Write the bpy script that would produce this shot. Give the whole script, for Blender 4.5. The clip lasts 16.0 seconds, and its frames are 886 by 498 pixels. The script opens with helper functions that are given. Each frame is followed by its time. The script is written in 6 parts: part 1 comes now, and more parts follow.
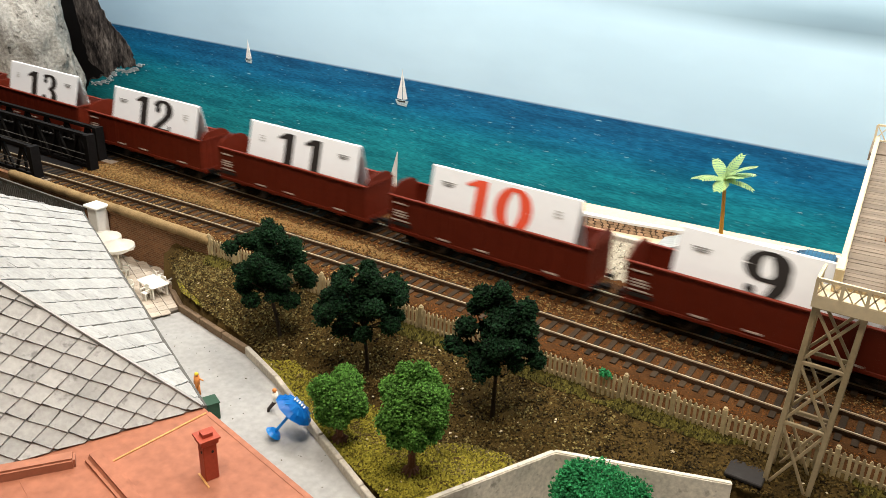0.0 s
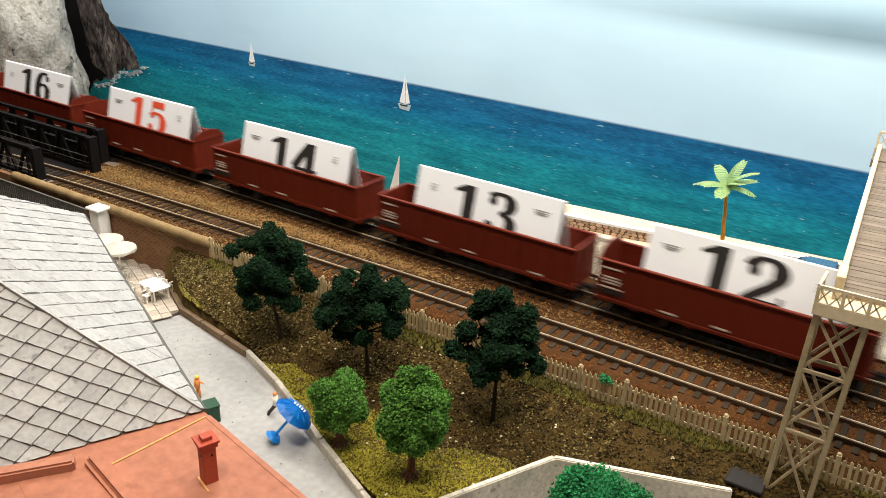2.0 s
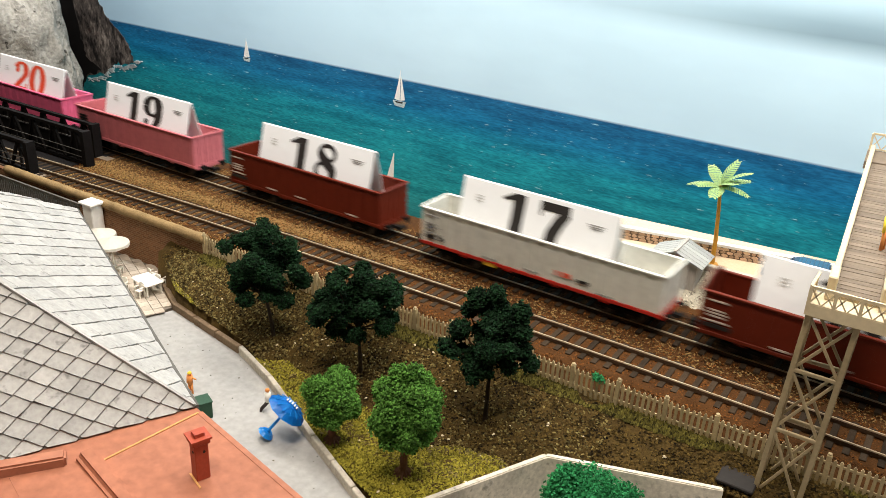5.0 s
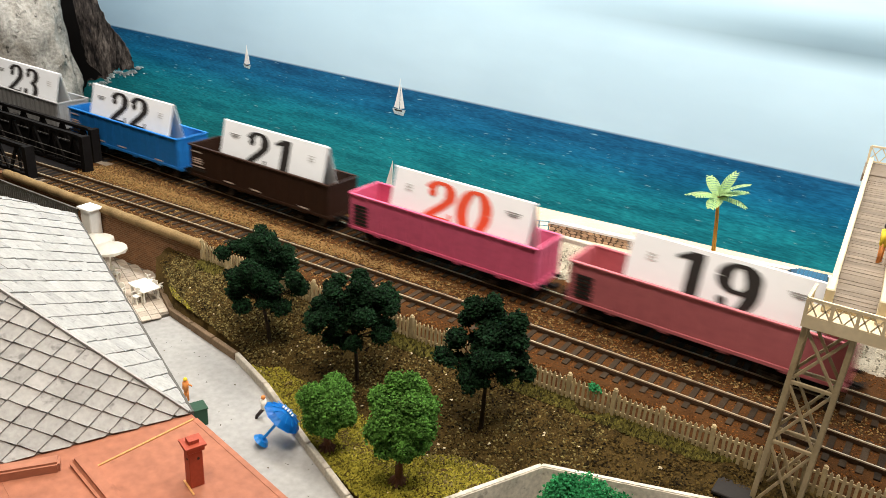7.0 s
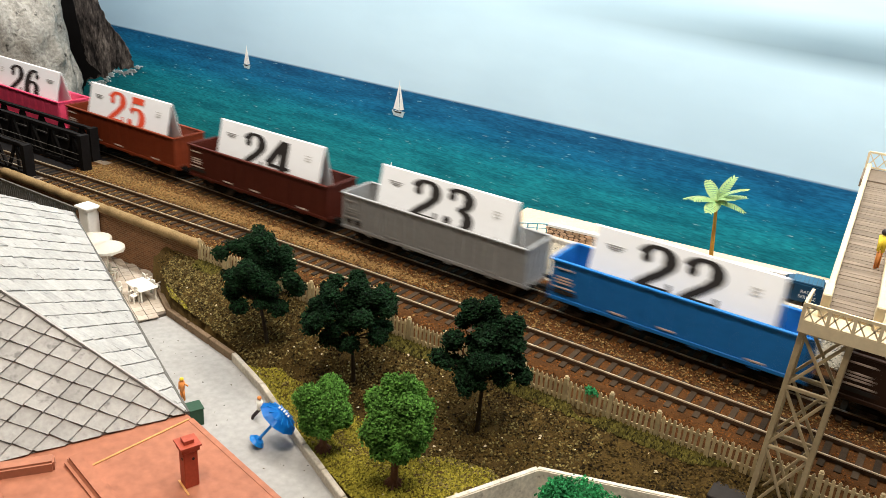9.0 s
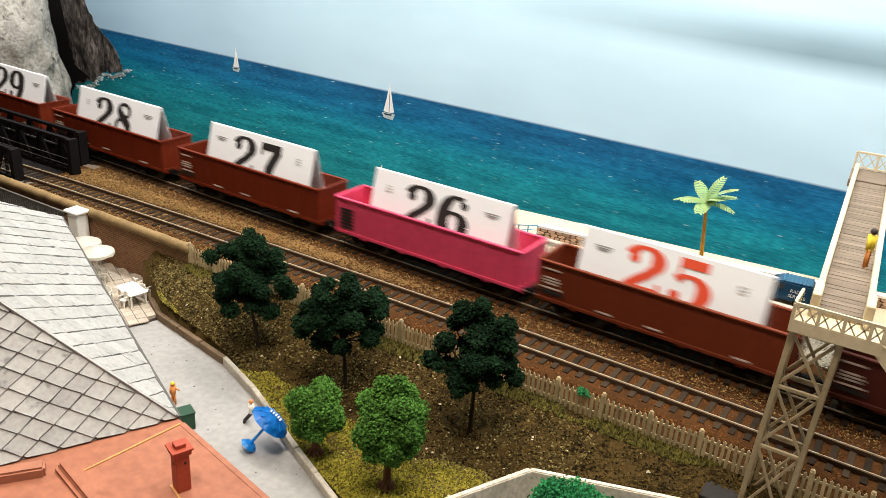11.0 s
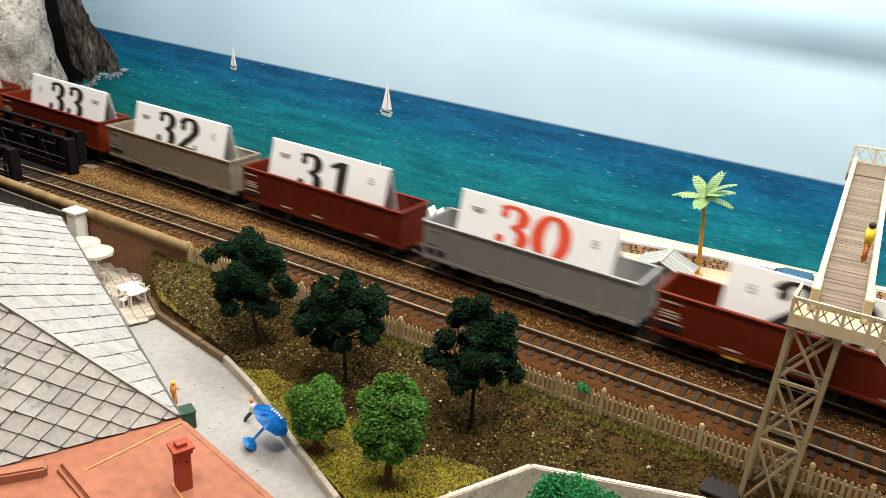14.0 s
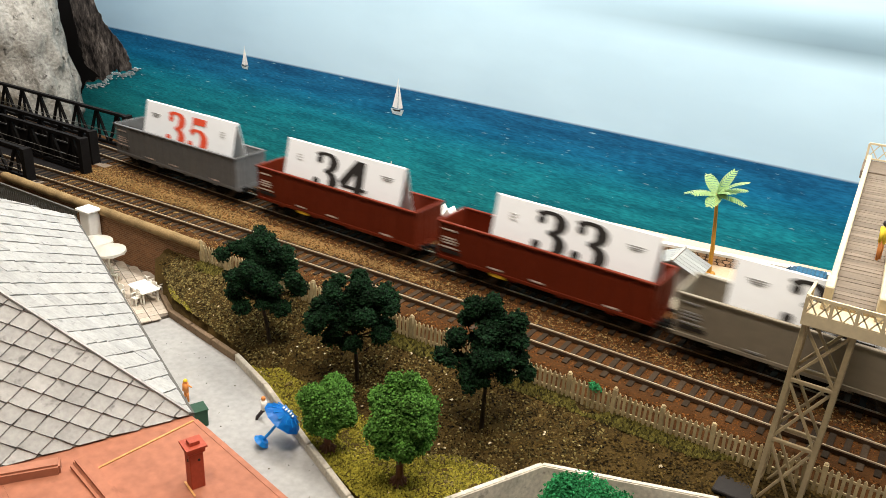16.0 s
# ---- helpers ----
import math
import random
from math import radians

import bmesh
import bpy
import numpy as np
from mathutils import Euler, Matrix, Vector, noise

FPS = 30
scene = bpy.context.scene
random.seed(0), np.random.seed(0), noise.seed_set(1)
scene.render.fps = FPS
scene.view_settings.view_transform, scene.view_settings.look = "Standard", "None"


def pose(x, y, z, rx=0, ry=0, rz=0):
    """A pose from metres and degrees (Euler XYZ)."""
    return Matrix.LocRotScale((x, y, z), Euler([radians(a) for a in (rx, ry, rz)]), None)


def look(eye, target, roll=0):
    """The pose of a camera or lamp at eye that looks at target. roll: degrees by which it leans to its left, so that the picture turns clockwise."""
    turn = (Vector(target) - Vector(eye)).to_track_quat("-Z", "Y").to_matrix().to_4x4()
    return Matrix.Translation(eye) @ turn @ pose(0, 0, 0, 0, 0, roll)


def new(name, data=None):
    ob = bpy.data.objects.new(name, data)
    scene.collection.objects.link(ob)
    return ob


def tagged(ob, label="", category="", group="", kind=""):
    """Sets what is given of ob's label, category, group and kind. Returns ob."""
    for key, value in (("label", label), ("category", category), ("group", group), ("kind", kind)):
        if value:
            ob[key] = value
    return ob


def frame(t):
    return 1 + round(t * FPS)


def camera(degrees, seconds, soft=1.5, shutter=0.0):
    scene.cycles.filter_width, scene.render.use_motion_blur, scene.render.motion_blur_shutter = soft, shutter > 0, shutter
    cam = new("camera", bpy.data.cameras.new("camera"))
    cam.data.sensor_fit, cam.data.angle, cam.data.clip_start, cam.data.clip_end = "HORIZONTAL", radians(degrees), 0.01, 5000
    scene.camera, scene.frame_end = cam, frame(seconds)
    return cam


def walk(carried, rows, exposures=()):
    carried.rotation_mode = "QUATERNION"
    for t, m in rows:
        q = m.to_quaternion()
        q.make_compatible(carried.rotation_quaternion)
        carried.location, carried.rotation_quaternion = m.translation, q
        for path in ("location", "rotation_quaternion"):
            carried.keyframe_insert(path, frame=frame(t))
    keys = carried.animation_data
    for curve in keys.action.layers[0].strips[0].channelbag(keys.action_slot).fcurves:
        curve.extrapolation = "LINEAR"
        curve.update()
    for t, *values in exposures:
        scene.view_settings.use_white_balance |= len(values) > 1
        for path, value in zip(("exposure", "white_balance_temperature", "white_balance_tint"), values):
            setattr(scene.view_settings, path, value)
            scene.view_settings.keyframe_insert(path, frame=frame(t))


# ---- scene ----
cam = camera(55.73, 16.0, soft=0.8, shutter=0.65)
PATH = [
    (0, (0.01206, -0.01499, 0.23275), (-0.48059, 0.75646, -0.16994), 1.711),
    (0.5, (0.01207, -0.01485, 0.23294), (-0.47988, 0.75699, -0.16986), 1.819),
    (1, (0.01229, -0.01476, 0.23283), (-0.48104, 0.75668, -0.16905), 1.874),
    (1.5, (0.01213, -0.01436, 0.23304), (-0.48090, 0.75833, -0.16681), 1.968),
    (2, (0.01234, -0.01465, 0.23314), (-0.48338, 0.75700, -0.16539), 2.002),
    (2.5, (0.01234, -0.01447, 0.23302), (-0.48216, 0.75806, -0.16531), 2.285),
    (3, (0.01244, -0.01447, 0.23328), (-0.47986, 0.75840, -0.16712), 2.417),
    (3.5, (0.01255, -0.01439, 0.23344), (-0.47805, 0.75888, -0.16828), 2.447),
    (4, (0.01221, -0.01496, 0.23353), (-0.47490, 0.75990, -0.16937), 2.451),
    (6.5, (0.01219, -0.01393, 0.23350), (-0.48026, 0.76176, -0.16121), 3.061),
    (7, (0.01271, -0.01413, 0.23357), (-0.47724, 0.76427, -0.15891), 3.202),
    (7.5, (0.01264, -0.01424, 0.23373), (-0.47512, 0.76569, -0.15846), 3.201),
    (8, (0.01264, -0.01406, 0.23372), (-0.47432, 0.76657, -0.15806), 3.329),
    (8.5, (0.01280, -0.01389, 0.23358), (-0.47537, 0.76630, -0.15756), 3.328),
    (9, (0.01300, -0.01379, 0.23355), (-0.47605, 0.76631, -0.15667), 3.743),
    (11.5, (0.01273, -0.01396, 0.23346), (-0.46681, 0.77360, -0.15355), 3.587),
    (12, (0.01265, -0.01393, 0.23374), (-0.46644, 0.77359, -0.15392), 3.593),
    (12.5, (0.01271, -0.01441, 0.23386), (-0.46672, 0.77241, -0.15480), 3.348),
    (13, (0.01290, -0.01416, 0.23377), (-0.46522, 0.77326, -0.15530), 3.406),
    (13.5, (0.01274, -0.01435, 0.23389), (-0.46495, 0.77276, -0.15633), 3.241),
    (14, (0.01285, -0.01434, 0.23378), (-0.46558, 0.77216, -0.15677), 3.221),
    (14.5, (0.01295, -0.01421, 0.23389), (-0.46805, 0.77040, -0.15731), 3.089),
    (15, (0.01269, -0.01426, 0.23368), (-0.47043, 0.76920, -0.15720), 3.034),
    (15.5, (0.01271, -0.01443, 0.23373), (-0.47488, 0.76542, -0.15882), 2.841),
    (16, (0.01250, -0.01426, 0.23370), (-0.47619, 0.76473, -0.15919), 2.892),
]
walk(cam, [(t, look(eye, target, roll)) for t, eye, target, roll in PATH])

# ---- world and lamps: a room with ceiling lamps over the layout, and a low strip lamp ----
world = bpy.data.worlds.new("room")
scene.world = world
world.use_nodes = True
world.node_tree.nodes["Background"].inputs[0].default_value = (0.86, 0.92, 1.0, 1)
world.node_tree.nodes["Background"].inputs[1].default_value = 0.018


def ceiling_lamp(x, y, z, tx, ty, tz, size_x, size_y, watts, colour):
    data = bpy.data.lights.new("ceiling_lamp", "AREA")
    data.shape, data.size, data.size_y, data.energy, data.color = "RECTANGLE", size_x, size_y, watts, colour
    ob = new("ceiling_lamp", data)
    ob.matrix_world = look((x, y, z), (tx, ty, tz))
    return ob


ceiling_lamp(-0.32, 0.56, 1.10, -0.40, 0.34, 0.0, 1.5, 0.14, 16.5, (1.0, 0.89, 0.76))
ceiling_lamp(-0.02, -0.12, 1.30, -0.25, 0.60, 0.0, 0.5, 0.2, 15.5, (1.0, 0.89, 0.76))
# unseen strip lamp close before the seascape, added to brighten the panel
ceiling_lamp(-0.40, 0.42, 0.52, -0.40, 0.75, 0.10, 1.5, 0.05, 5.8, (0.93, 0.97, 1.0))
scene.view_settings.exposure = 0.0

# ---- materials ----


def mat(name, col, rough=0.7, var=0.25, scale=200.0, bump=0.15, metal=0.0, dark=0.5, spec=0.3, island=False, rand=0.0, streak=(1, 1, 1), dist=0.0004, stain=0.0, dab=0.0):
    """A base colour with grain at two scales, worn patches and fine relief."""
    m = bpy.data.materials.new(name)
    m.use_nodes = True
    nt = m.node_tree
    b = nt.nodes["Principled BSDF"]
    b.inputs["Roughness"].default_value = rough
    b.inputs["Metallic"].default_value = metal
    b.inputs["Specular IOR Level"].default_value = spec if rough < 0.75 else min(spec, 0.12)
    co = nt.nodes.new("ShaderNodeTexCoord")
    mp = nt.nodes.new("ShaderNodeMapping")
    mp.inputs["Scale"].default_value = streak
    nt.links.new(co.outputs["Object"], mp.inputs["Vector"])
    if rand:
        shift = nt.nodes.new("ShaderNodeMath")
        shift.operation = "MULTIPLY"
        shift.inputs[1].default_value = 3.0
        nt.links.new(nt.nodes.new("ShaderNodeObjectInfo").outputs["Random"], shift.inputs[0])
        nt.links.new(shift.outputs[0], mp.inputs["Location"])

    def nz(s, d):
        n = nt.nodes.new("ShaderNodeTexNoise")
        n.inputs["Scale"].default_value, n.inputs["Detail"].default_value = s, d
        nt.links.new(mp.outputs["Vector"], n.inputs["Vector"])
        return n
    fine, broad = nz(scale * 4, 4), nz(scale * 0.3, 3)
    add = nt.nodes.new("ShaderNodeMath")
    add.operation = "ADD"
    nt.links.new(fine.outputs["Fac"], add.inputs[0])
    nt.links.new(broad.outputs["Fac"], add.inputs[1])
    ramp = nt.nodes.new("ShaderNodeMapRange")
    ramp.inputs["From Min"].default_value, ramp.inputs["From Max"].default_value = 0.65, 1.35
    ramp.inputs["To Min"].default_value, ramp.inputs["To Max"].default_value = 1 - var, 1 + var * 0.6
    nt.links.new(add.outputs[0], ramp.inputs["Value"])
    value = ramp.outputs[0]
    if island or rand:
        src = nt.nodes.new("ShaderNodeNewGeometry").outputs["Random Per Island"] if island else nt.nodes.new("ShaderNodeObjectInfo").outputs["Random"]
        r2 = nt.nodes.new("ShaderNodeMapRange")
        r2.inputs["To Min"].default_value, r2.inputs["To Max"].default_value = 1 - (rand or dark), 1 + (rand or dark) * 0.7
        nt.links.new(src, r2.inputs["Value"])
        mu = nt.nodes.new("ShaderNodeMath")
        mu.operation = "MULTIPLY"
        nt.links.new(value, mu.inputs[0])
        nt.links.new(r2.outputs[0], mu.inputs[1])
        value = mu.outputs[0]
    if stain:
        sn = nz(scale * 0.12, 6)
        sr = nt.nodes.new("ShaderNodeMapRange")
        sr.inputs["From Min"].default_value, sr.inputs["From Max"].default_value = 0.55, 0.7
        sr.inputs["To Min"].default_value, sr.inputs["To Max"].default_value = 1, 1 - stain
        nt.links.new(sn.outputs["Fac"], sr.inputs["Value"])
        mu = nt.nodes.new("ShaderNodeMath")
        mu.operation = "MULTIPLY"
        nt.links.new(value, mu.inputs[0])
        nt.links.new(sr.outputs[0], mu.inputs[1])
        value = mu.outputs[0]
    if dab:
        sn = nz(scale * 1.7, 3)
        sr = nt.nodes.new("ShaderNodeMapRange")
        sr.inputs["From Min"].default_value, sr.inputs["From Max"].default_value = 0.62, 0.72
        sr.inputs["To Min"].default_value, sr.inputs["To Max"].default_value = 1, 1 - dab
        nt.links.new(sn.outputs["Fac"], sr.inputs["Value"])
        mu = nt.nodes.new("ShaderNodeMath")
        mu.operation = "MULTIPLY"
        nt.links.new(value, mu.inputs[0])
        nt.links.new(sr.outputs[0], mu.inputs[1])
        value = mu.outputs[0]
    mix = nt.nodes.new("ShaderNodeVectorMath")
    mix.operation = "SCALE"
    mix.inputs[0].default_value = col
    nt.links.new(value, mix.inputs["Scale"])
    nt.links.new(mix.outputs[0], b.inputs["Base Color"])
    bp = nt.nodes.new("ShaderNodeBump")
    bp.inputs["Strength"].default_value, bp.inputs["Distance"].default_value = bump, dist
    nt.links.new(fine.outputs["Fac"], bp.inputs["Height"])
    nt.links.new(bp.outputs["Normal"], b.inputs["Normal"])
    return m


M = dict(
    ballast=mat("ballast", (0.064, 0.026, 0.007), 0.95, 0.5, 260, 0.8),
    ballast_grain=mat("ballast_grain", (0.130, 0.048, 0.011), 0.95, 0.3, 400, 0.4, island=True, dark=0.85),
    tan_path=mat("tan_path", (0.21, 0.118, 0.042), 0.95, 0.45, 200, 0.8),
    tan_grain=mat("tan_grain", (0.225, 0.140, 0.052), 0.95, 0.3, 300, 0.4, island=True, dark=0.75),
    soil=mat("soil", (0.058, 0.035, 0.009), 0.95, 0.6, 220, 0.9, stain=0.4),
    soil_grain=mat("soil_grain", (0.066, 0.042, 0.011), 0.95, 0.3, 300, 0.4, island=True, dark=0.95),
    grass_tuft=mat("grass_tuft", (0.25, 0.215, 0.028), 0.9, 0.3, 300, 0.3, island=True, dark=0.75),
    # cream, less metallic rail tops: the lamps' gleam is partly in the colour
    rail=mat("rail_steel", (0.58, 0.47, 0.33), 0.35, 0.3, 300, 0.05, metal=0.4),
    rail_side=mat("rail_rust", (0.075, 0.042, 0.022), 0.7, 0.4, 300, 0.2),
    sleeper=mat("sleeper_wood", (0.042, 0.028, 0.017), 0.85, 0.4, 400, 0.4, rand=0.45),
    road=mat("road_grey", (0.35, 0.345, 0.335), 0.85, 0.2, 60, 0.25, stain=0.16),
    kerb=mat("kerb_stone", (0.50, 0.45, 0.38), 0.85, 0.35, 150, 0.4, stain=0.4),
    tile=mat("terrace_tile", (0.46, 0.40, 0.33), 0.8, 0.2, 150, 0.2, rand=0.15),
    grout=mat("grout", (0.17, 0.145, 0.12), 0.9, 0.3, 150, 0.2),
    coping=mat("coping", (0.28, 0.19, 0.09), 0.9, 0.4, 260, 0.7),
    cream=mat("cream_plastic", (0.64, 0.53, 0.35), 0.5, 0.15, 80, 0.1, stain=0.15),
    fence=mat("fence_cream", (0.46, 0.36, 0.20), 0.6, 0.3, 200, 0.2, rand=0.15, stain=0.35),
    tower=mat("tower_tan", (0.36, 0.275, 0.155), 0.55, 0.25, 120, 0.15, stain=0.3),
    plank=mat("plank", (0.21, 0.165, 0.125), 0.75, 0.3, 200, 0.3, rand=0.2, streak=(0.2, 1, 1)),
    slate=mat("roof_slate", (0.40, 0.39, 0.375), 0.7, 0.25, 120, 0.5, rand=0.07, stain=0.22, dab=0.45),
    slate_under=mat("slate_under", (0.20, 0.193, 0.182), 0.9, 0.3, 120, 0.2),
    terracotta=mat("terracotta", (0.37, 0.14, 0.08), 0.65, 0.3, 60, 0.3, stain=0.35, dab=0.2),
    terracotta_edge=mat("terracotta_edge", (0.40, 0.165, 0.10), 0.65, 0.25, 60, 0.2),
    chimney=mat("chimney_red", (0.40, 0.07, 0.035), 0.55, 0.2, 150, 0.2),
    house_wall=mat("house_wall", (0.55, 0.48, 0.38), 0.85, 0.15, 80, 0.2),
    white_plastic=mat("white_plastic", (0.80, 0.77, 0.70), 0.4, 0.05, 100, 0.05),
    white_paint=mat("white_paint", (0.82, 0.80, 0.76), 0.6, 0.08, 100, 0.1),
    black_iron=mat("black_iron", (0.007, 0.006, 0.006), 0.8, 0.4, 200, 0.2),
    iron_grey=mat("iron_grey", (0.10, 0.095, 0.085), 0.6, 0.3, 200, 0.2),
    under=mat("underframe_black", (0.009, 0.008, 0.007), 0.8, 0.3, 200, 0.2),
    wheel=mat("wheel_steel", (0.10, 0.09, 0.085), 0.45, 0.3, 200, 0.1, metal=0.7),
    card=mat("white_card", (0.86, 0.86, 0.86), 0.7, 0.03, 60, 0.05),
    ink=mat("black_ink", (0.022, 0.018, 0.016), 0.6, 0.1, 100, 0.0),
    red_ink=mat("red_ink", (0.75, 0.085, 0.035), 0.6, 0.1, 100, 0.0),
    grey_ink=mat("grey_ink", (0.30, 0.29, 0.28), 0.6, 0.1, 100, 0.0),
    faint_ink=mat("faint_ink", (0.58, 0.56, 0.54), 0.6, 0.2, 300, 0.0),
    pale_mark=mat("pale_mark", (0.60, 0.48, 0.42), 0.6, 0.2, 300, 0.0),
    yellow=mat("yellow_paint", (0.75, 0.45, 0.03), 0.5, 0.1, 100, 0.05),
    trunk=mat("trunk", (0.035, 0.024, 0.016), 0.9, 0.4, 300, 0.5),
    trunk_brown=mat("trunk_brown", (0.13, 0.06, 0.035), 0.85, 0.3, 300, 0.4),
    leaf_dark=mat("leaf_dark", (0.008, 0.028, 0.010), 0.9, 0.5, 400, 0.5, island=True, dark=0.85, spec=0.15),
    leaf_bright=mat("leaf_bright", (0.085, 0.205, 0.034), 0.9, 0.5, 300, 0.5, island=True, dark=0.7, spec=0.15, stain=0.25),
    leaf_mid=mat("leaf_mid", (0.030, 0.22, 0.075), 0.9, 0.5, 300, 0.5, island=True, dark=0.6, spec=0.15),
    palm_leaf=mat("palm_leaf", (0.42, 0.60, 0.26), 0.5, 0.2, 300, 0.1),
    palm_trunk=mat("palm_trunk", (0.55, 0.26, 0.03), 0.6, 0.25, 300, 0.2),
    stone=mat("wall_stone", (0.52, 0.36, 0.24), 0.85, 0.3, 250, 0.5, rand=0.35),
    mortar=mat("mortar", (0.12, 0.085, 0.06), 0.95, 0.3, 250, 0.4),
    sand=mat("sand", (0.62, 0.47, 0.32), 0.9, 0.15, 150, 0.3),
    gravel=mat("pale_gravel", (0.34, 0.30, 0.23), 0.95, 0.4, 300, 0.8),
    gravel_grain=mat("gravel_grain", (0.40, 0.355, 0.27), 0.95, 0.3, 300, 0.4, island=True, dark=0.8),
    hut_wall=mat("hut_wall", (0.42, 0.39, 0.35), 0.8, 0.2, 200, 0.2, streak=(1, 1, 0.2)),
    hut_roof=mat("hut_roof", (0.34, 0.345, 0.33), 0.6, 0.2, 200, 0.2, rand=0.12),
    dark_wood=mat("dark_wood", (0.10, 0.06, 0.04), 0.7, 0.3, 200, 0.2),
    van_roof=mat("van_roof", (0.022, 0.115, 0.21), 0.4, 0.1, 100, 0.02),
    van_blue=mat("van_blue", (0.012, 0.055, 0.11), 0.3, 0.1, 100, 0.02),
    glass_dark=mat("glass_dark", (0.05, 0.06, 0.07), 0.08, 0.05, 100, 0.0),
    blue_gloss=mat("blue_plastic", (0.01, 0.20, 0.62), 0.3, 0.08, 100, 0.03),
    green_paint=mat("green_paint", (0.02, 0.065, 0.035), 0.5, 0.2, 150, 0.1),
    blue_rail=mat("rail_blue", (0.10, 0.32, 0.45), 0.5, 0.1, 100, 0.0),
    skin=mat("figure_orange", (0.70, 0.26, 0.07), 0.6, 0.1, 200, 0.05),
    fig_yellow=mat("figure_yellow", (0.75, 0.55, 0.04), 0.6, 0.1, 200, 0.05),
    fig_dark=mat("figure_dark", (0.04, 0.03, 0.03), 0.6, 0.1, 200, 0.05),
    # dab paints the shade inside the rock's pits into its colour
    rock=mat("grey_rock", (0.32, 0.305, 0.275), 0.9, 0.6, 60, 1.0, stain=0.5, dist=0.0024, dab=0.8),
    rock_black=mat("rock_shadow_print", (0.006, 0.0055, 0.006), 0.6, 0.5, 120, 0.1),
    foam=mat("foam", (0.52, 0.63, 0.65), 0.7, 0.5, 150, 0.1),
    concrete=mat("stained_concrete", (0.62, 0.56, 0.46), 0.85, 0.35, 120, 0.6, stain=0.55, dab=0.45),
    weeds=mat("weeds", (0.100, 0.085, 0.018), 0.9, 0.4, 300, 0.3, island=True, dark=0.85),
    olive_grain=mat("olive_grain", (0.16, 0.125, 0.045), 0.95, 0.3, 300, 0.4, island=True, dark=0.8),
    seam=mat("glue_seam", (0.58, 0.30, 0.10), 0.6, 0.3, 200, 0.2),
    kerb_brown=mat("kerb_brown", (0.20, 0.14, 0.09), 0.9, 0.4, 200, 0.5, stain=0.4),
    shed=mat("shed_dark", (0.022, 0.018, 0.016), 0.7, 0.3, 100, 0.2),
    room_wall=mat("room_wall", (0.30, 0.30, 0.29), 0.9, 0.08, 5, 0.05),
)


def backdrop_material():
    """A printed seascape: blue-green sea with swell and crests, under a hazy sky."""
    m = bpy.data.materials.new("printed_seascape")
    m.use_nodes = True
    nt = m.node_tree
    b = nt.nodes["Principled BSDF"]
    b.inputs["Roughness"].default_value = 0.45
    b.inputs["Specular IOR Level"].default_value = 0.25
    co = nt.nodes.new("ShaderNodeTexCoord")
    sep = nt.nodes.new("ShaderNodeSeparateXYZ")
    nt.links.new(co.outputs["Object"], sep.inputs[0])

    def ramp(src, stops, lo, hi):
        mr = nt.nodes.new("ShaderNodeMapRange")
        mr.inputs["From Min"].default_value, mr.inputs["From Max"].default_value = lo, hi
        nt.links.new(src, mr.inputs["Value"])
        cr = nt.nodes.new("ShaderNodeValToRGB")
        while len(cr.color_ramp.elements) < len(stops):
            cr.color_ramp.elements.new(0.5)
        for el, (p, c) in zip(cr.color_ramp.elements, stops):
            el.position, el.color = p, (*c, 1)
        nt.links.new(mr.outputs[0], cr.inputs[0])
        return cr.outputs[0]

    def noise_at(sx, sz, scale, detail):
        mp = nt.nodes.new("ShaderNodeMapping")
        mp.inputs["Scale"].default_value = (sx, 1, sz)
        nt.links.new(co.outputs["Object"], mp.inputs["Vector"])
        n = nt.nodes.new("ShaderNodeTexNoise")
        n.inputs["Scale"].default_value, n.inputs["Detail"].default_value = scale, detail
        nt.links.new(mp.outputs["Vector"], n.inputs["Vector"])
        return n.outputs["Fac"]

    def mixc(fac, a, bb, mode="MIX"):
        mx = nt.nodes.new("ShaderNodeMix")
        mx.data_type, mx.blend_type = "RGBA", mode
        if isinstance(fac, float):
            mx.inputs[0].default_value = fac
        else:
            nt.links.new(fac, mx.inputs[0])
        for i, v in ((6, a), (7, bb)):
            if isinstance(v, tuple):
                mx.inputs[i].default_value = (*v, 1)
            else:
                nt.links.new(v, mx.inputs[i])
        return mx.outputs[2]

    sea = ramp(sep.outputs["Z"], [(0.0, (0.05, 0.20, 0.18)), (0.38, (0.020, 0.28, 0.30)), (0.70, (0.012, 0.25, 0.33)), (0.86, (0.008, 0.155, 0.32)), (1.0, (0.010, 0.105, 0.25))], -0.20, 0.0)
    swell = ramp(noise_at(1, 9, 12, 8), [(0.36, (0.5, 0.58, 0.62)), (0.64, (1.4, 1.3, 1.2))], 0, 1)
    sea = mixc(0.7, sea, swell, "MULTIPLY")
    ripple = ramp(noise_at(1, 6, 110, 6), [(0.36, (0.6, 0.64, 0.68)), (0.66, (1.4, 1.32, 1.28))], 0, 1)
    sea = mixc(0.75, sea, ripple, "MULTIPLY")
    crest = ramp(noise_at(1, 7, 70, 7), [(0.65, (0, 0, 0)), (0.74, (0.8, 0.8, 0.8))], 0, 1)
    sea = mixc(crest, sea, (0.50, 0.70, 0.72))
    sky = ramp(sep.outputs["Z"], [(0.0, (0.55, 0.74, 0.86)), (0.35, (0.58, 0.78, 0.89)), (0.75, (0.58, 0.80, 0.91)), (1.0, (0.62, 0.83, 0.93))], 0.0, 0.22)
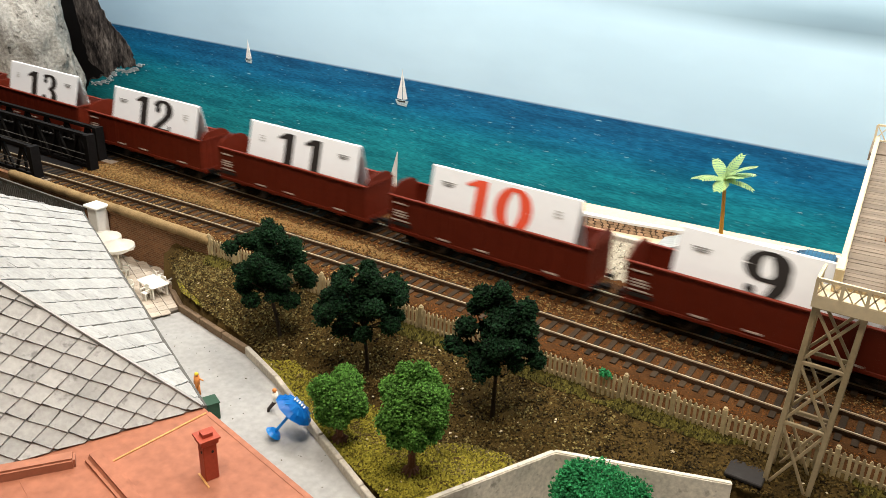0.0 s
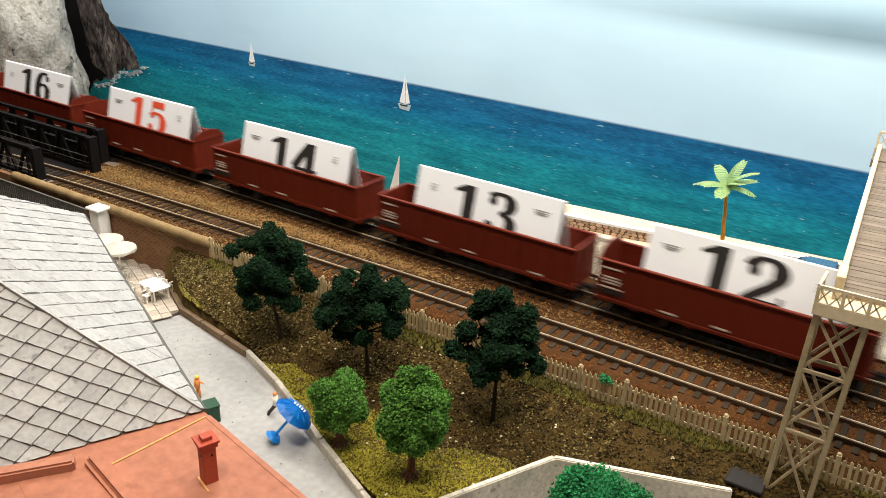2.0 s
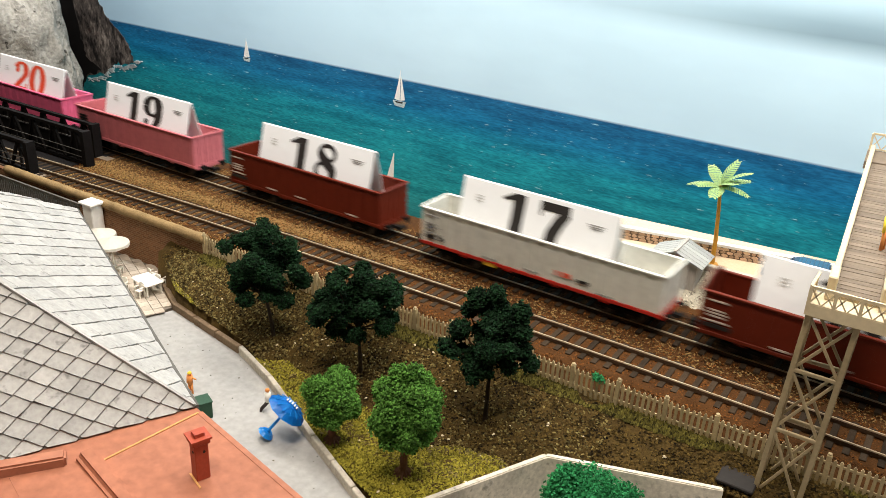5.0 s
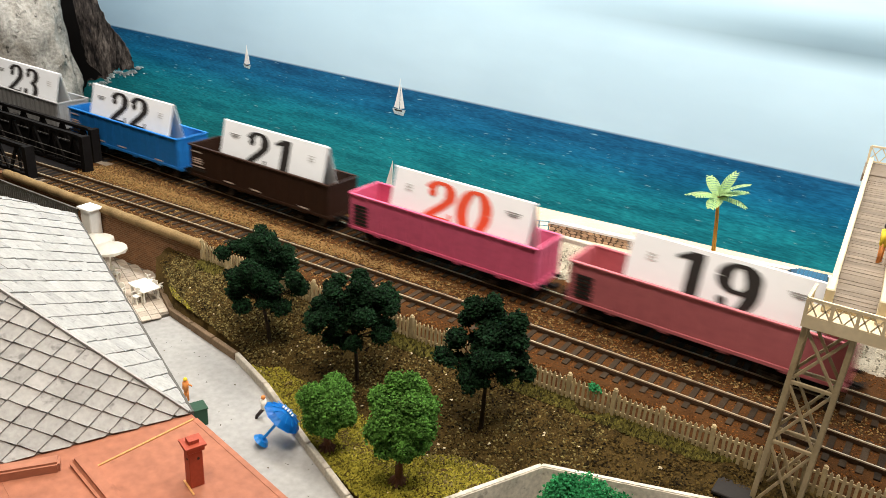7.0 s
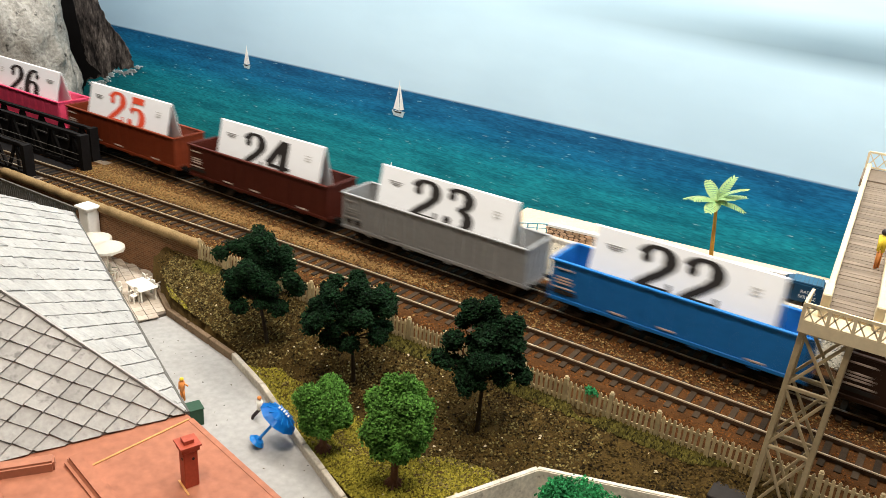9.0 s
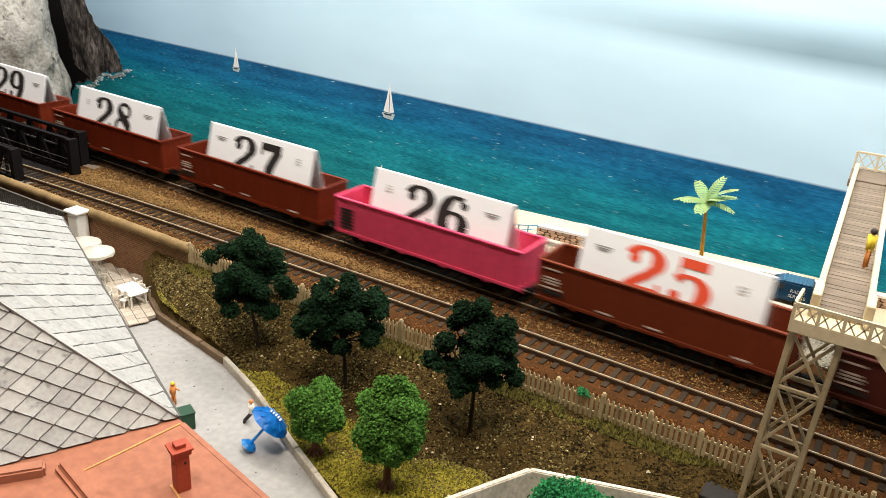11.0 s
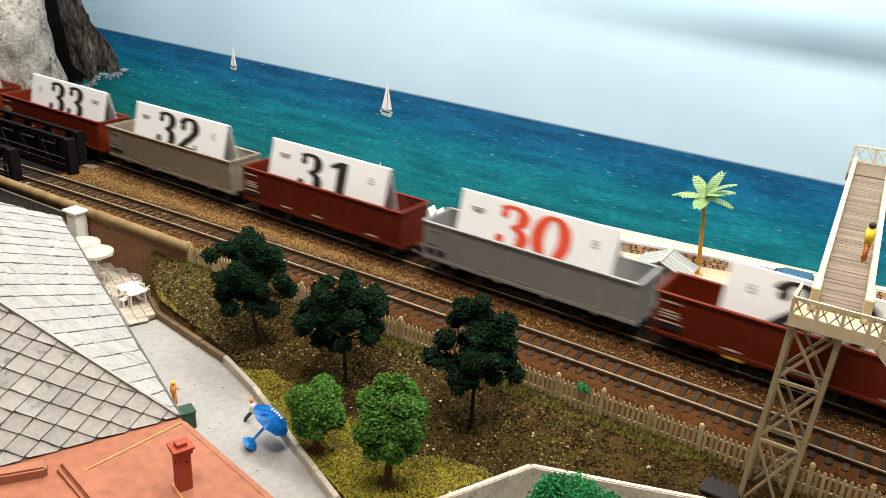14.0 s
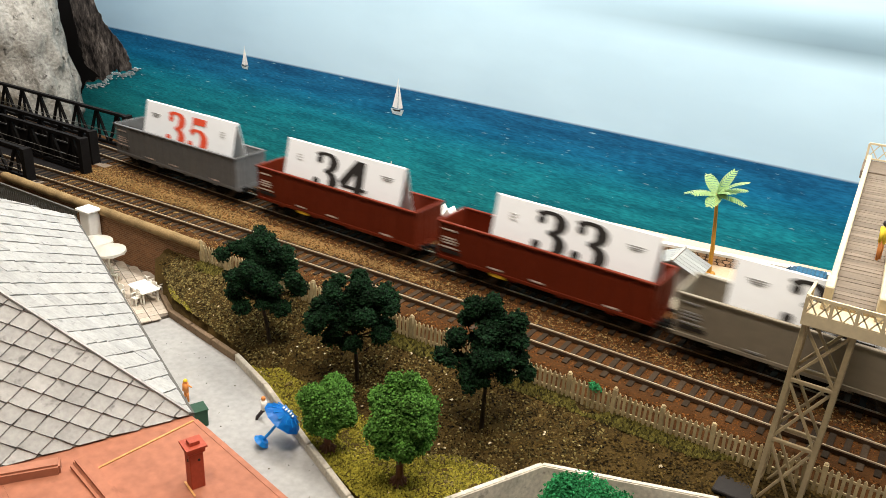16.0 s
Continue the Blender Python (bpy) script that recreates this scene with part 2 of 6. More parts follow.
    # fall-off of light towards the left end, multiplied into the sky's colour
    west = ramp(sep.outputs["X"], [(0.0, (0.76, 0.82, 0.88)), (0.55, (0.98, 0.98, 0.98)), (1.0, (1.0, 1.0, 1.0))], -1.1, 0.0)
    sky = mixc(1.0, sky, west, "MULTIPLY")
    cloud = ramp(noise_at(1, 3, 4, 5), [(0.4, (0.86, 0.87, 0.88)), (0.6, (1.05, 1.04, 1.03))], 0, 1)
    sky = mixc(0.5, sky, cloud, "MULTIPLY")
    # a long grey cloud high on the right of the print
    dz = nt.nodes.new("ShaderNodeMath")
    dz.operation = "MULTIPLY_ADD"
    nt.links.new(sep.outputs["X"], dz.inputs[0])
    dz.inputs[1].default_value = 0.02
    nt.links.new(sep.outputs["Z"], dz.inputs[2])
    band = ramp(dz.outputs[0], [(0.0, (1, 1, 1)), (0.35, (0.42, 0.45, 0.47)), (0.55, (0.52, 0.55, 0.57)), (1.0, (1.03, 1.03, 1.03))], 0.085, 0.135)
    east = ramp(sep.outputs["X"], [(0.0, (0, 0, 0)), (1.0, (0.98, 0.98, 0.98))], -0.42, -0.10)
    sky = mixc(east, sky, mixc(1.0, sky, band, "MULTIPLY"))
    gt = nt.nodes.new("ShaderNodeMapRange")
    gt.inputs["From Min"].default_value, gt.inputs["From Max"].default_value = -0.0012, 0.0012
    nt.links.new(sep.outputs["Z"], gt.inputs["Value"])
    nt.links.new(mixc(gt.outputs[0], sea, sky), b.inputs["Base Color"])
    return m


def brick_material():
    m = mat("brick_wall_red", (0.20, 0.095, 0.048), 0.9, 0.4, 250, 0.5)
    nt = m.node_tree
    b = nt.nodes["Principled BSDF"]
    co = nt.nodes.new("ShaderNodeTexCoord")
    mp = nt.nodes.new("ShaderNodeMapping")
    mp.inputs["Rotation"].default_value = (radians(-90), 0, 0)
    nt.links.new(co.outputs["Object"], mp.inputs["Vector"])
    br = nt.nodes.new("ShaderNodeTexBrick")
    br.inputs["Scale"].default_value = 1.0
    br.inputs["Brick Width"].default_value, br.inputs["Row Height"].default_value, br.inputs["Mortar Size"].default_value = 0.0042, 0.0016, 0.00022
    br.inputs["Color1"].default_value, br.inputs["Color2"].default_value, br.inputs["Mortar"].default_value = (0.27, 0.125, 0.058, 1), (0.13, 0.060, 0.032, 1), (0.30, 0.21, 0.12, 1)
    nt.links.new(mp.outputs[0], br.inputs["Vector"])
    old = b.inputs["Base Color"].links[0].from_socket
    mx = nt.nodes.new("ShaderNodeMix")
    mx.data_type = "RGBA"
    mx.inputs[0].default_value = 0.65
    nt.links.new(old, mx.inputs[6])
    nt.links.new(br.outputs["Color"], mx.inputs[7])
    nt.links.new(mx.outputs[2], b.inputs["Base Color"])
    return m


def cliff_material():
    """Printed rock: fractured facets from black to grey-brown."""
    m = bpy.data.materials.new("printed_rock")
    m.use_nodes = True
    nt = m.node_tree
    b = nt.nodes["Principled BSDF"]
    b.inputs["Roughness"].default_value = 0.6
    co = nt.nodes.new("ShaderNodeTexCoord")
    mp = nt.nodes.new("ShaderNodeMapping")
    mp.inputs["Scale"].default_value = (1.5, 1, 0.8)
    mp.inputs["Rotation"].default_value = (0, radians(28), 0)
    nt.links.new(co.outputs["Object"], mp.inputs["Vector"])
    total = None
    for scale, detail, weight in ((22, 4, 0.45), (85, 10, 0.55)):
        nz = nt.nodes.new("ShaderNodeTexNoise")
        nz.inputs["Scale"].default_value, nz.inputs["Detail"].default_value, nz.inputs["Roughness"].default_value = scale, detail, 0.7
        nt.links.new(mp.outputs[0], nz.inputs["Vector"])
        mu = nt.nodes.new("ShaderNodeMath")
        mu.operation = "MULTIPLY_ADD"
        nt.links.new(nz.outputs["Fac"], mu.inputs[0])
        mu.inputs[1].default_value = weight
        if total:
            nt.links.new(total, mu.inputs[2])
        else:
            mu.inputs[2].default_value = 0.0
        total = mu.outputs[0]
    cr = nt.nodes.new("ShaderNodeValToRGB")
    cr.color_ramp.elements.new(0.5)
    for el, (p, c) in zip(cr.color_ramp.elements, ((0.43, (0.006, 0.005, 0.006, 1)), (0.53, (0.105, 0.088, 0.078, 1)), (0.63, (0.36, 0.31, 0.27, 1)))):
        el.position, el.color = p, c
    nt.links.new(total, cr.inputs[0])
    nt.links.new(cr.outputs[0], b.inputs["Base Color"])
    return m


M["backdrop"], M["brick"], M["rock_dark"] = backdrop_material(), brick_material(), cliff_material()

# ---- mesh helpers ----


def part(name, bm, material, parent=None, label="", smooth=False):
    """Links a bmesh, or a mesh, as one mesh object under a thing or a part."""
    if isinstance(bm, bmesh.types.BMesh):
        me = bpy.data.meshes.new(name)
        bm.to_mesh(me)
        bm.free()
        me.materials.append(material)
        if smooth:
            me.polygons.foreach_set("use_smooth", [True] * len(me.polygons))
    else:
        me = bm
    ob = new(name, me)
    if parent is not None:
        ob.parent = parent
    return tagged(ob, label)


def thing(name, m, label, category, group="", kind=""):
    ob = new(name)
    ob.empty_display_size = 0.01
    ob.matrix_basis = m
    return tagged(ob, label, category, group, kind)


def box(bm, x0, x1, y0, y1, z0, z1, m=None, bevel=0.0):
    t = Matrix.LocRotScale(((x0 + x1) / 2, (y0 + y1) / 2, (z0 + z1) / 2), None, (abs(x1 - x0), abs(y1 - y0), abs(z1 - z0)))
    vs = bmesh.ops.create_cube(bm, size=1, matrix=(m @ t) if m else t)["verts"]
    if bevel:
        bmesh.ops.bevel(bm, geom=list({e for v in vs for e in v.link_edges}), offset=bevel, segments=1, affect="EDGES")
    return bm


def boxed(*a, bevel=0.0, m=None):
    return box(bmesh.new(), *a, m=m, bevel=bevel)


def bar(bm, a, b, w, h=None, up=(0, 0, 1)):
    """A rectangular bar from a to b."""
    a, b = Vector(a), Vector(b)
    d = b - a
    q = d.to_track_quat("X", "Z") if abs(d.normalized().dot(Vector(up))) < 0.99 else d.to_track_quat("X", "Y")
    t = Matrix.LocRotScale((a + b) / 2, q, (d.length, w, h or w))
    bmesh.ops.create_cube(bm, size=1, matrix=t)
    return bm


def rod(bm, a, b, r0, r1=None, n=8):
    a, b = Vector(a), Vector(b)
    d = b - a
    t = Matrix.LocRotScale((a + b) / 2, d.to_track_quat("Z", "Y"), None)
    bmesh.ops.create_cone(bm, cap_ends=True, segments=n, radius1=r0, radius2=r0 if r1 is None else r1, depth=d.length, matrix=t)
    return bm


def ball(bm, c, r, sub=1, squash=(1, 1, 1)):
    bmesh.ops.create_icosphere(bm, subdivisions=sub, radius=r, matrix=Matrix.LocRotScale(c, None, squash))
    return bm


def prism(bm, pts, z0, z1, m=None):
    """An upright prism over a polygon."""
    lo = [bm.verts.new((m @ Vector((x, y, z0))) if m else (x, y, z0)) for x, y in pts]
    hi = [bm.verts.new((m @ Vector((x, y, z1))) if m else (x, y, z1)) for x, y in pts]
    n = len(pts)
    bm.faces.new(hi)
    bm.faces.new(lo[::-1])
    for i in range(n):
        bm.faces.new((lo[i], lo[(i + 1) % n], hi[(i + 1) % n], hi[i]))
    bmesh.ops.recalc_face_normals(bm, faces=bm.faces)
    return bm


def raw_letters(body, bold):
    """Letters of the built-in font, one unit high, as a flat mesh centred in x."""
    cu = bpy.data.curves.new("letters", "FONT")
    cu.body, cu.size, cu.align_x, cu.offset, cu.resolution_u = body, 1.0, "CENTER", bold, 3
    ob = bpy.data.objects.new("letters", cu)
    scene.collection.objects.link(ob)
    bpy.context.view_layer.update()
    me = bpy.data.meshes.new_from_object(ob.evaluated_get(bpy.context.evaluated_depsgraph_get()))
    bpy.data.objects.remove(ob)
    return me


LETTERS = {w: raw_letters(w, 0.0) for w in ("RADIO", "SERVICE")}

# bold figures with heavy uprights, hairline turns and round ends, one unit high
THICK, THIN = 0.285, 0.075


def arc(cx, cy, rx, ry, a0, a1, n=28):
    return [(cx + rx * math.cos(radians(a0 + (a1 - a0) * k / n)), cy + ry * math.sin(radians(a0 + (a1 - a0) * k / n))) for k in range(n + 1)]


def dot(cx, cy, r=0.10):
    return ("dot", arc(cx, cy, r, r, 0, 345, 15))


def slab(x0, x1, y0, y1):
    return ("dot", [(x0, y0), (x1, y0), (x1, y1), (x0, y1)])


SIX = [("pen", arc(0.43, 0.30, 0.27, 0.275, 0, 360)), ("pen", arc(0.47, 0.49, 0.31, 0.475, 62, 250)), dot(0.66, 0.80, 0.09)]
GLYPHS = {
    "0": [("pen", arc(0.42, 0.5, 0.30, 0.475, 0, 360))],
    "1": [slab(0.36, 0.64, 0.02, 1.0), ("dot", [(0.37, 1.0), (0.12, 0.86), (0.12, 0.80), (0.37, 0.84)]), slab(0.18, 0.82, 0.0, 0.06)],
    "2": [("pen", arc(0.40, 0.71, 0.27, 0.265, 165, -28) + [(0.50, 0.42), (0.30, 0.25), (0.12, 0.06)]), slab(0.09, 0.76, 0.0, 0.15), slab(0.70, 0.77, 0.1, 0.27), dot(0.20, 0.71)],
    "3": [("pen", arc(0.38, 0.75, 0.26, 0.225, 150, -90)), ("pen", arc(0.38, 0.27, 0.31, 0.25, 90, -152)), dot(0.20, 0.79, 0.095), dot(0.17, 0.20)],
    "4": [slab(0.44, 0.70, 0.0, 1.0), ("pen", [(0.52, 0.96), (0.28, 0.62), (0.08, 0.29)]), slab(0.05, 0.82, 0.23, 0.31), slab(0.34, 0.80, 0.0, 0.06)],
    "5": [slab(0.17, 0.23, 0.48, 0.98), slab(0.17, 0.70, 0.80, 1.0), ("pen", arc(0.40, 0.33, 0.30, 0.30, 142, -148)), dot(0.18, 0.19)],
    "6": SIX,
    "7": [slab(0.10, 0.76, 0.80, 1.0), slab(0.10, 0.16, 0.66, 0.9), ("pen", [(0.68, 0.84), (0.56, 0.60), (0.45, 0.32), (0.42, 0.0)])],
    "8": [("hair", arc(0.42, 0.75, 0.24, 0.215, 0, 360)), ("hair", arc(0.42, 0.27, 0.29, 0.235, 0, 360)), ("bold", [(0.25, 0.84), (0.24, 0.73), (0.31, 0.62), (0.45, 0.50), (0.60, 0.37), (0.65, 0.24), (0.60, 0.13)])],
    "9": [(k, [(0.84 - x, 1.0 - y) for x, y in pts]) for k, pts in SIX],
}


def figures(name, text, width, height, pitch, material, m, parent):
    """A printed number in heavy book figures, centred in x on the local plane z = 0."""
    bm = bmesh.new()
    layer = 0
    for i, ch in enumerate(text):
        x0 = (i - (len(text) - 1) / 2) * pitch - width / 2
        for kind, pts in GLYPHS[ch]:
            layer += 1
            z = 0.00002 * layer

            def put(x, y):
                return bm.verts.new(m @ Vector((x0 + x / 0.84 * width, y * height, z)))
            if kind == "dot":
                bm.faces.new([put(x, y) for x, y in pts])
                continue
            prev = None
            for k, (x, y) in enumerate(pts):
                (xa, ya), (xb, yb) = pts[max(0, k - 1)], pts[min(len(pts) - 1, k + 1)]
                dx, dy = xb - xa, yb - ya
                ln = math.hypot(dx, dy) or 1
                w = (THIN + (THICK - THIN) * abs(dy / ln) ** 1.6) / 2
                if kind == "hair":
                    w = 0.055
                elif kind == "bold":
                    w = 0.04 + 0.10 * math.sin(math.pi * k / (len(pts) - 1)) ** 0.6
                pair = put(x - dy / ln * w, y + dx / ln * w), put(x + dy / ln * w, y - dx / ln * w)
                if prev:
                    bm.faces.new((prev[0], prev[1], pair[1], pair[0]))
                prev = pair
    return part(name, bm, material, parent)



def writing(name, body, size, material, m, parent, stretch=(1, 1)):
    """Printed letters on the local plane z = 0."""
    me = LETTERS[body].copy()
    me.transform(m @ Matrix.Diagonal((stretch[0] * size, stretch[1] * size, 1, 1)))
    me.materials.clear()
    me.materials.append(material)
    ob = new(name, me)
    ob.parent = parent
    return ob


def scatter(name, n, area, height, size, material, label="", flat=0.7, seed=1, parent=None):
    """Many small grains, eight-sided, resting on a surface: one mesh."""
    rng = np.random.default_rng(seed)
    base = np.array([(1, 0, 0), (0, 1, 0), (-1, 0, 0), (0, -1, 0), (0, 0, 1), (0, 0, -1)], float)
    tri = np.array([(0, 1, 4), (1, 2, 4), (2, 3, 4), (3, 0, 4), (1, 0, 5), (2, 1, 5), (3, 2, 5), (0, 3, 5)])
    p = []
    while len(p) < n:
        x, y = rng.uniform(area[0], area[1]), rng.uniform(area[2], area[3])
        z = height(x, y)
        if z is not None:
            p.append((x, y, z))
    p = np.array(p)
    s = size * rng.uniform(0.5, 1.4, (n, 1, 1)) * (1 + rng.uniform(-0.4, 0.4, (n, 6, 1)))
    a = rng.uniform(0, 6.28, n)
    v = base[None] * s
    v[:, :, 2] *= flat
    c, sn = np.cos(a)[:, None], np.sin(a)[:, None]
    x, y = v[:, :, 0] * c - v[:, :, 1] * sn, v[:, :, 0] * sn + v[:, :, 1] * c
    tilt = rng.uniform(-0.6, 0.6, (n, 1))
    v = np.stack([x, y, v[:, :, 2] + x * tilt], 2) + p[:, None, :]
    f = tri[None] + (np.arange(n) * 6)[:, None, None]
    me = bpy.data.meshes.new(name)
    me.from_pydata(v.reshape(-1, 3).tolist(), [], f.reshape(-1, 3).tolist())
    me.materials.append(material)
    ob = new(name, me)
    ob.parent = parent
    return tagged(ob, label, "", "", "stuff")


def sheet(name, x0, x1, y0, y1, step, height, material, label, rough=0.0):
    """A ground sheet over a rectangle with heights from a function."""
    nx, ny = int((x1 - x0) / step) + 1, int((y1 - y0) / step) + 1
    xs, ys = np.linspace(x0, x1, nx), np.linspace(y0, y1, ny)
    rng = np.random.default_rng(5)
    v = [(x, y, height(x, y) + rough * rng.uniform(-1, 1)) for y in ys for x in xs]
    f = [(j * nx + i, j * nx + i + 1, (j + 1) * nx + i + 1, (j + 1) * nx + i) for j in range(ny - 1) for i in range(nx - 1)]
    me = bpy.data.meshes.new(name)
    me.from_pydata(v, [], f)
    me.materials.append(material)
    me.polygons.foreach_set("use_smooth", [True] * len(f))
    return tagged(new(name, me), label, "ground", "", "structure")

# ---- the plan: x along the line, y away from the viewer, z = 0 at rail height ----
GAUGE, ROAD, TERRACE = 0.0165, -0.038, -0.036


def y_front(x):
    return 0.3805 - 0.06 * (x + 0.27) ** 2


def y_back(x):
    return 0.4275 - 0.032 * (x + 0.15)


def garden_z(x, y):
    d = min(max((0.343 - y) / 0.052, 0), 1)
    k = min(max((x + 0.22) / 0.09, 0), 1)
    return -0.011 - d * (0.0235 * (1 - k) + 0.0125 * k)


KERB = [(-0.440, 0.330), (-0.404, 0.311), (-0.328, 0.297), (-0.290, 0.283), (-0.232, 0.255), (-0.190, 0.236), (-0.120, 0.205)]


def kerb_y(x):
    return float(np.interp(x, [p[0] for p in KERB], [p[1] for p in KERB]))


def yard_wall_y(x):
    return float(np.interp(x, [-0.172, -0.117, -0.040, 0.30], [0.176, 0.291, 0.317, 0.330]))


def soft(x, y, s, a):
    return a * noise.noise(Vector((x * s, y * s, 3.1)))


def in_garden(x, y):
    return kerb_y(x) + 0.002 < y < 0.343 and (x < -0.172 or y > yard_wall_y(x) + 0.001)


def is_grass(x, y):
    edge = float(np.interp(x, [-0.42, -0.33, -0.28, -0.236, -0.18, -0.14, -0.11], [0.322, 0.293, 0.297, 0.292, 0.283, 0.288, 0.27]))
    return y < edge + soft(x, y, 60, 0.006)


# the table top of the layout and the room round it
tagged(part("ground", prism(bmesh.new(), [(-5.6, -0.35), (1.8, -0.35), (1.8, 0.555), (-1.02, 0.555), (-1.02, 0.66), (-5.6, 0.66)], -0.075, -0.045), M["soil"]), "brown painted base board of the railway layout", "ground", "", "structure")
for nm, dims, lab in (("floor", (-6.5, 3.5, -2.6, 2.0, -1.02, -1.0), "plain grey room floor"), ("ceiling", (-6.5, 3.5, -2.6, 2.0, 1.6, 1.62), "plain grey room ceiling"), ("wall_north", (-6.5, 3.5, 2.0, 2.05, -1.0, 1.6), "plain grey room wall"), ("wall_south", (-6.5, 3.5, -2.65, -2.6, -1.0, 1.6), "plain grey room wall"), ("wall_west", (-6.55, -6.5, -2.6, 2.0, -1.0, 1.6), "plain grey room wall"), ("wall_east", (3.5, 3.55, -2.6, 2.0, -1.0, 1.6), "plain grey room wall")):
    tagged(part(nm, boxed(*dims), M["room_wall"]), lab, nm.split("_")[0], "", "structure")

# printed seascape behind the layout
A_BACK = math.atan(-0.0427)
backdrop = tagged(part("backdrop", boxed(-1.6, 1.3, 0, 0.008, -0.55, 0.75), M["backdrop"]), "printed seascape panel with blue-green sea and hazy sky", "backdrop", "", "structure")
backdrop.matrix_basis = pose(0, 0.727, 0.0276, 0, 0, math.degrees(A_BACK))


def flat_print(name, polys, material, label="", lift=0.0006):
    """A printed shape on the panel: outlines in panel metres."""
    bm = bmesh.new()
    for k, poly in enumerate(polys):
        vs = [bm.verts.new((x, -lift, z)) for x, z in poly]
        back = [bm.verts.new((x, 0.0, z)) for x, z in poly]
        bm.faces.new(vs)
        for i in range(len(vs)):
            j = (i + 1) % len(vs)
            bm.faces.new((vs[i], back[i], back[j], vs[j]))
    bmesh.ops.recalc_face_normals(bm, faces=bm.faces)
    return part(name, bm, material, backdrop, label)


def boat_print(x, z, h):
    flat_print("printed_sail", [[(x - 0.16 * h, z + 0.18 * h), (x + 0.02 * h, z + 0.16 * h), (x + 0.03 * h, z + h), (x - 0.05 * h, z + 0.6 * h)], [(x + 0.05 * h, z + 0.16 * h), (x + 0.2 * h, z + 0.2 * h), (x + 0.05 * h, z + 0.85 * h)]], M["white_paint"], "printed white sails")
    flat_print("printed_hull", [[(x - 0.22 * h, z + 0.14 * h), (x - 0.15 * h, z), (x + 0.17 * h, z - 0.02 * h), (x + 0.24 * h, z + 0.15 * h)]], M["foam"], "printed pale hull")


# ---- ground sheets ----
tagged(part("embankment", boxed(-5.2, -1.30, 0.35, 0.52, -0.046, -0.0045), M["ballast"]), "brown trackbed leading to the bridge", "trackbed", "", "structure")
sheet("trackbed", -1.30, 0.40, 0.349, 0.480, 0.004, lambda x, y: -0.0033 - 0.0015 * math.exp(-((y - 0.404) / 0.008) ** 2) - (0.006 * max(0, (0.356 - y) / 0.007)), M["ballast"], "rust-brown ballasted trackbed under two tracks", 0.0003)
sheet("garden_bank", -0.445, 0.40, 0.185, 0.3495, 0.004, lambda x, y: (garden_z(x, y) if in_garden(x, y) or y > 0.34 else -0.0445), M["soil"], "dark earth bank sloping down from the fence", 0.0008)
tagged(part("road", prism(bmesh.new(), [(-0.62, 0.10), (-0.05, 0.02), (-0.11, 0.20), *[(x, y - 0.001) for x, y in KERB[5:0:-1]], (-0.41, 0.289), (-0.62, 0.20)], -0.046, ROAD), M["road"]), "smooth pale grey road surface", "road", "", "structure")
tagged(part("yard", prism(bmesh.new(), [(-0.17, 0.10), (0.4, 0.10), (0.4, 0.33), (-0.04, 0.316), (-0.117, 0.290)], -0.0455, -0.042), M["road"]), "grey paved yard below the bank", "yard", "", "structure")
sheet("beach", -1.30, 0.40, 0.4795, 0.515, 0.005, lambda x, y: -0.006 - 0.039 * min(max((y - 0.48) / 0.034, 0), 1), M["sand"], "pale sandy strip behind the line", 0.0004)


def gravel_z(x, y):
    if x < -0.262 or not 0.455 < y < 0.502:
        return None
    return -0.004 + 0.015 * min(max((y - 0.462) / 0.036, 0), 1)


sheet("gravel_bank", -0.262, 0.40, 0.455, 0.502, 0.003, lambda x, y: gravel_z(min(max(x, -0.26), 1), min(max(y, 0.4551), 0.5019)), M["gravel"], "pale gravel bank behind the back track", 0.0006)
tagged(part("promenade", prism(bmesh.new(), [(-0.262, 0.4995), (0.40, 0.4965), (0.40, 0.60), (-0.262, 0.545)], -0.03, 0.011), M["sand"]), "sand-coloured promenade behind the railway", "pavement", "", "structure")
part("edge_kerb", boxed(-0.262, 0.4, 0.4955, 0.4998, 0.004, 0.0135, bevel=0.0006), M["kerb"], bpy.data.objects["promenade"], "pale stone edging")

# loose grains
scatter("ballast_stones", 56000, (-0.95, 0.12, 0.352, 0.47), lambda x, y: -0.0035 if x > -0.625 and (abs(y - 0.405) > 0.010 or random.random() < 0.35) else None, 0.00055, M["ballast_grain"], "rust-brown track ballast", seed=2)
scatter("tan_stones", 9000, (-0.85, 0.02, 0.394, 0.419), lambda x, y: -0.0040 if x > -0.618 and random.random() < 0.25 + max(0, -x - 0.2) else None, 0.0006, M["tan_grain"], "tan grit between the two tracks", seed=3)
scatter("tan_ballast", 15000, (-0.64, -0.22, 0.354, 0.466), lambda x, y: -0.0034 if x > -0.618 and abs(abs(y - y_front(x)) - 0.0087) > 0.0012 and abs(y - y_back(x)) > 0.0085 and random.random() < (-0.2 - x) * 2.2 else None, 0.0006, M["tan_grain"], "tan grit beside the rails near the bridge", seed=13)
scatter("soil_crumbs", 24000, (-0.44, 0.10, 0.20, 0.346), lambda x, y: garden_z(x, y) + 0.0002 if in_garden(x, y) and not is_grass(x, y) else None, 0.00075, M["soil_grain"], "dark olive and brown crumbled earth", seed=4)
scatter("olive_crumbs", 6000, (-0.43, -0.10, 0.26, 0.346), lambda x, y: garden_z(x, y) + 0.0004 if in_garden(x, y) and random.random() < 0.12 + max(0, -x - 0.27) * 4 + 0.5 * max(0, noise.noise(Vector((x * 40, y * 40, 7)))) else None, 0.0007, M["olive_grain"], "olive and straw crumbs on the bank", seed=14)
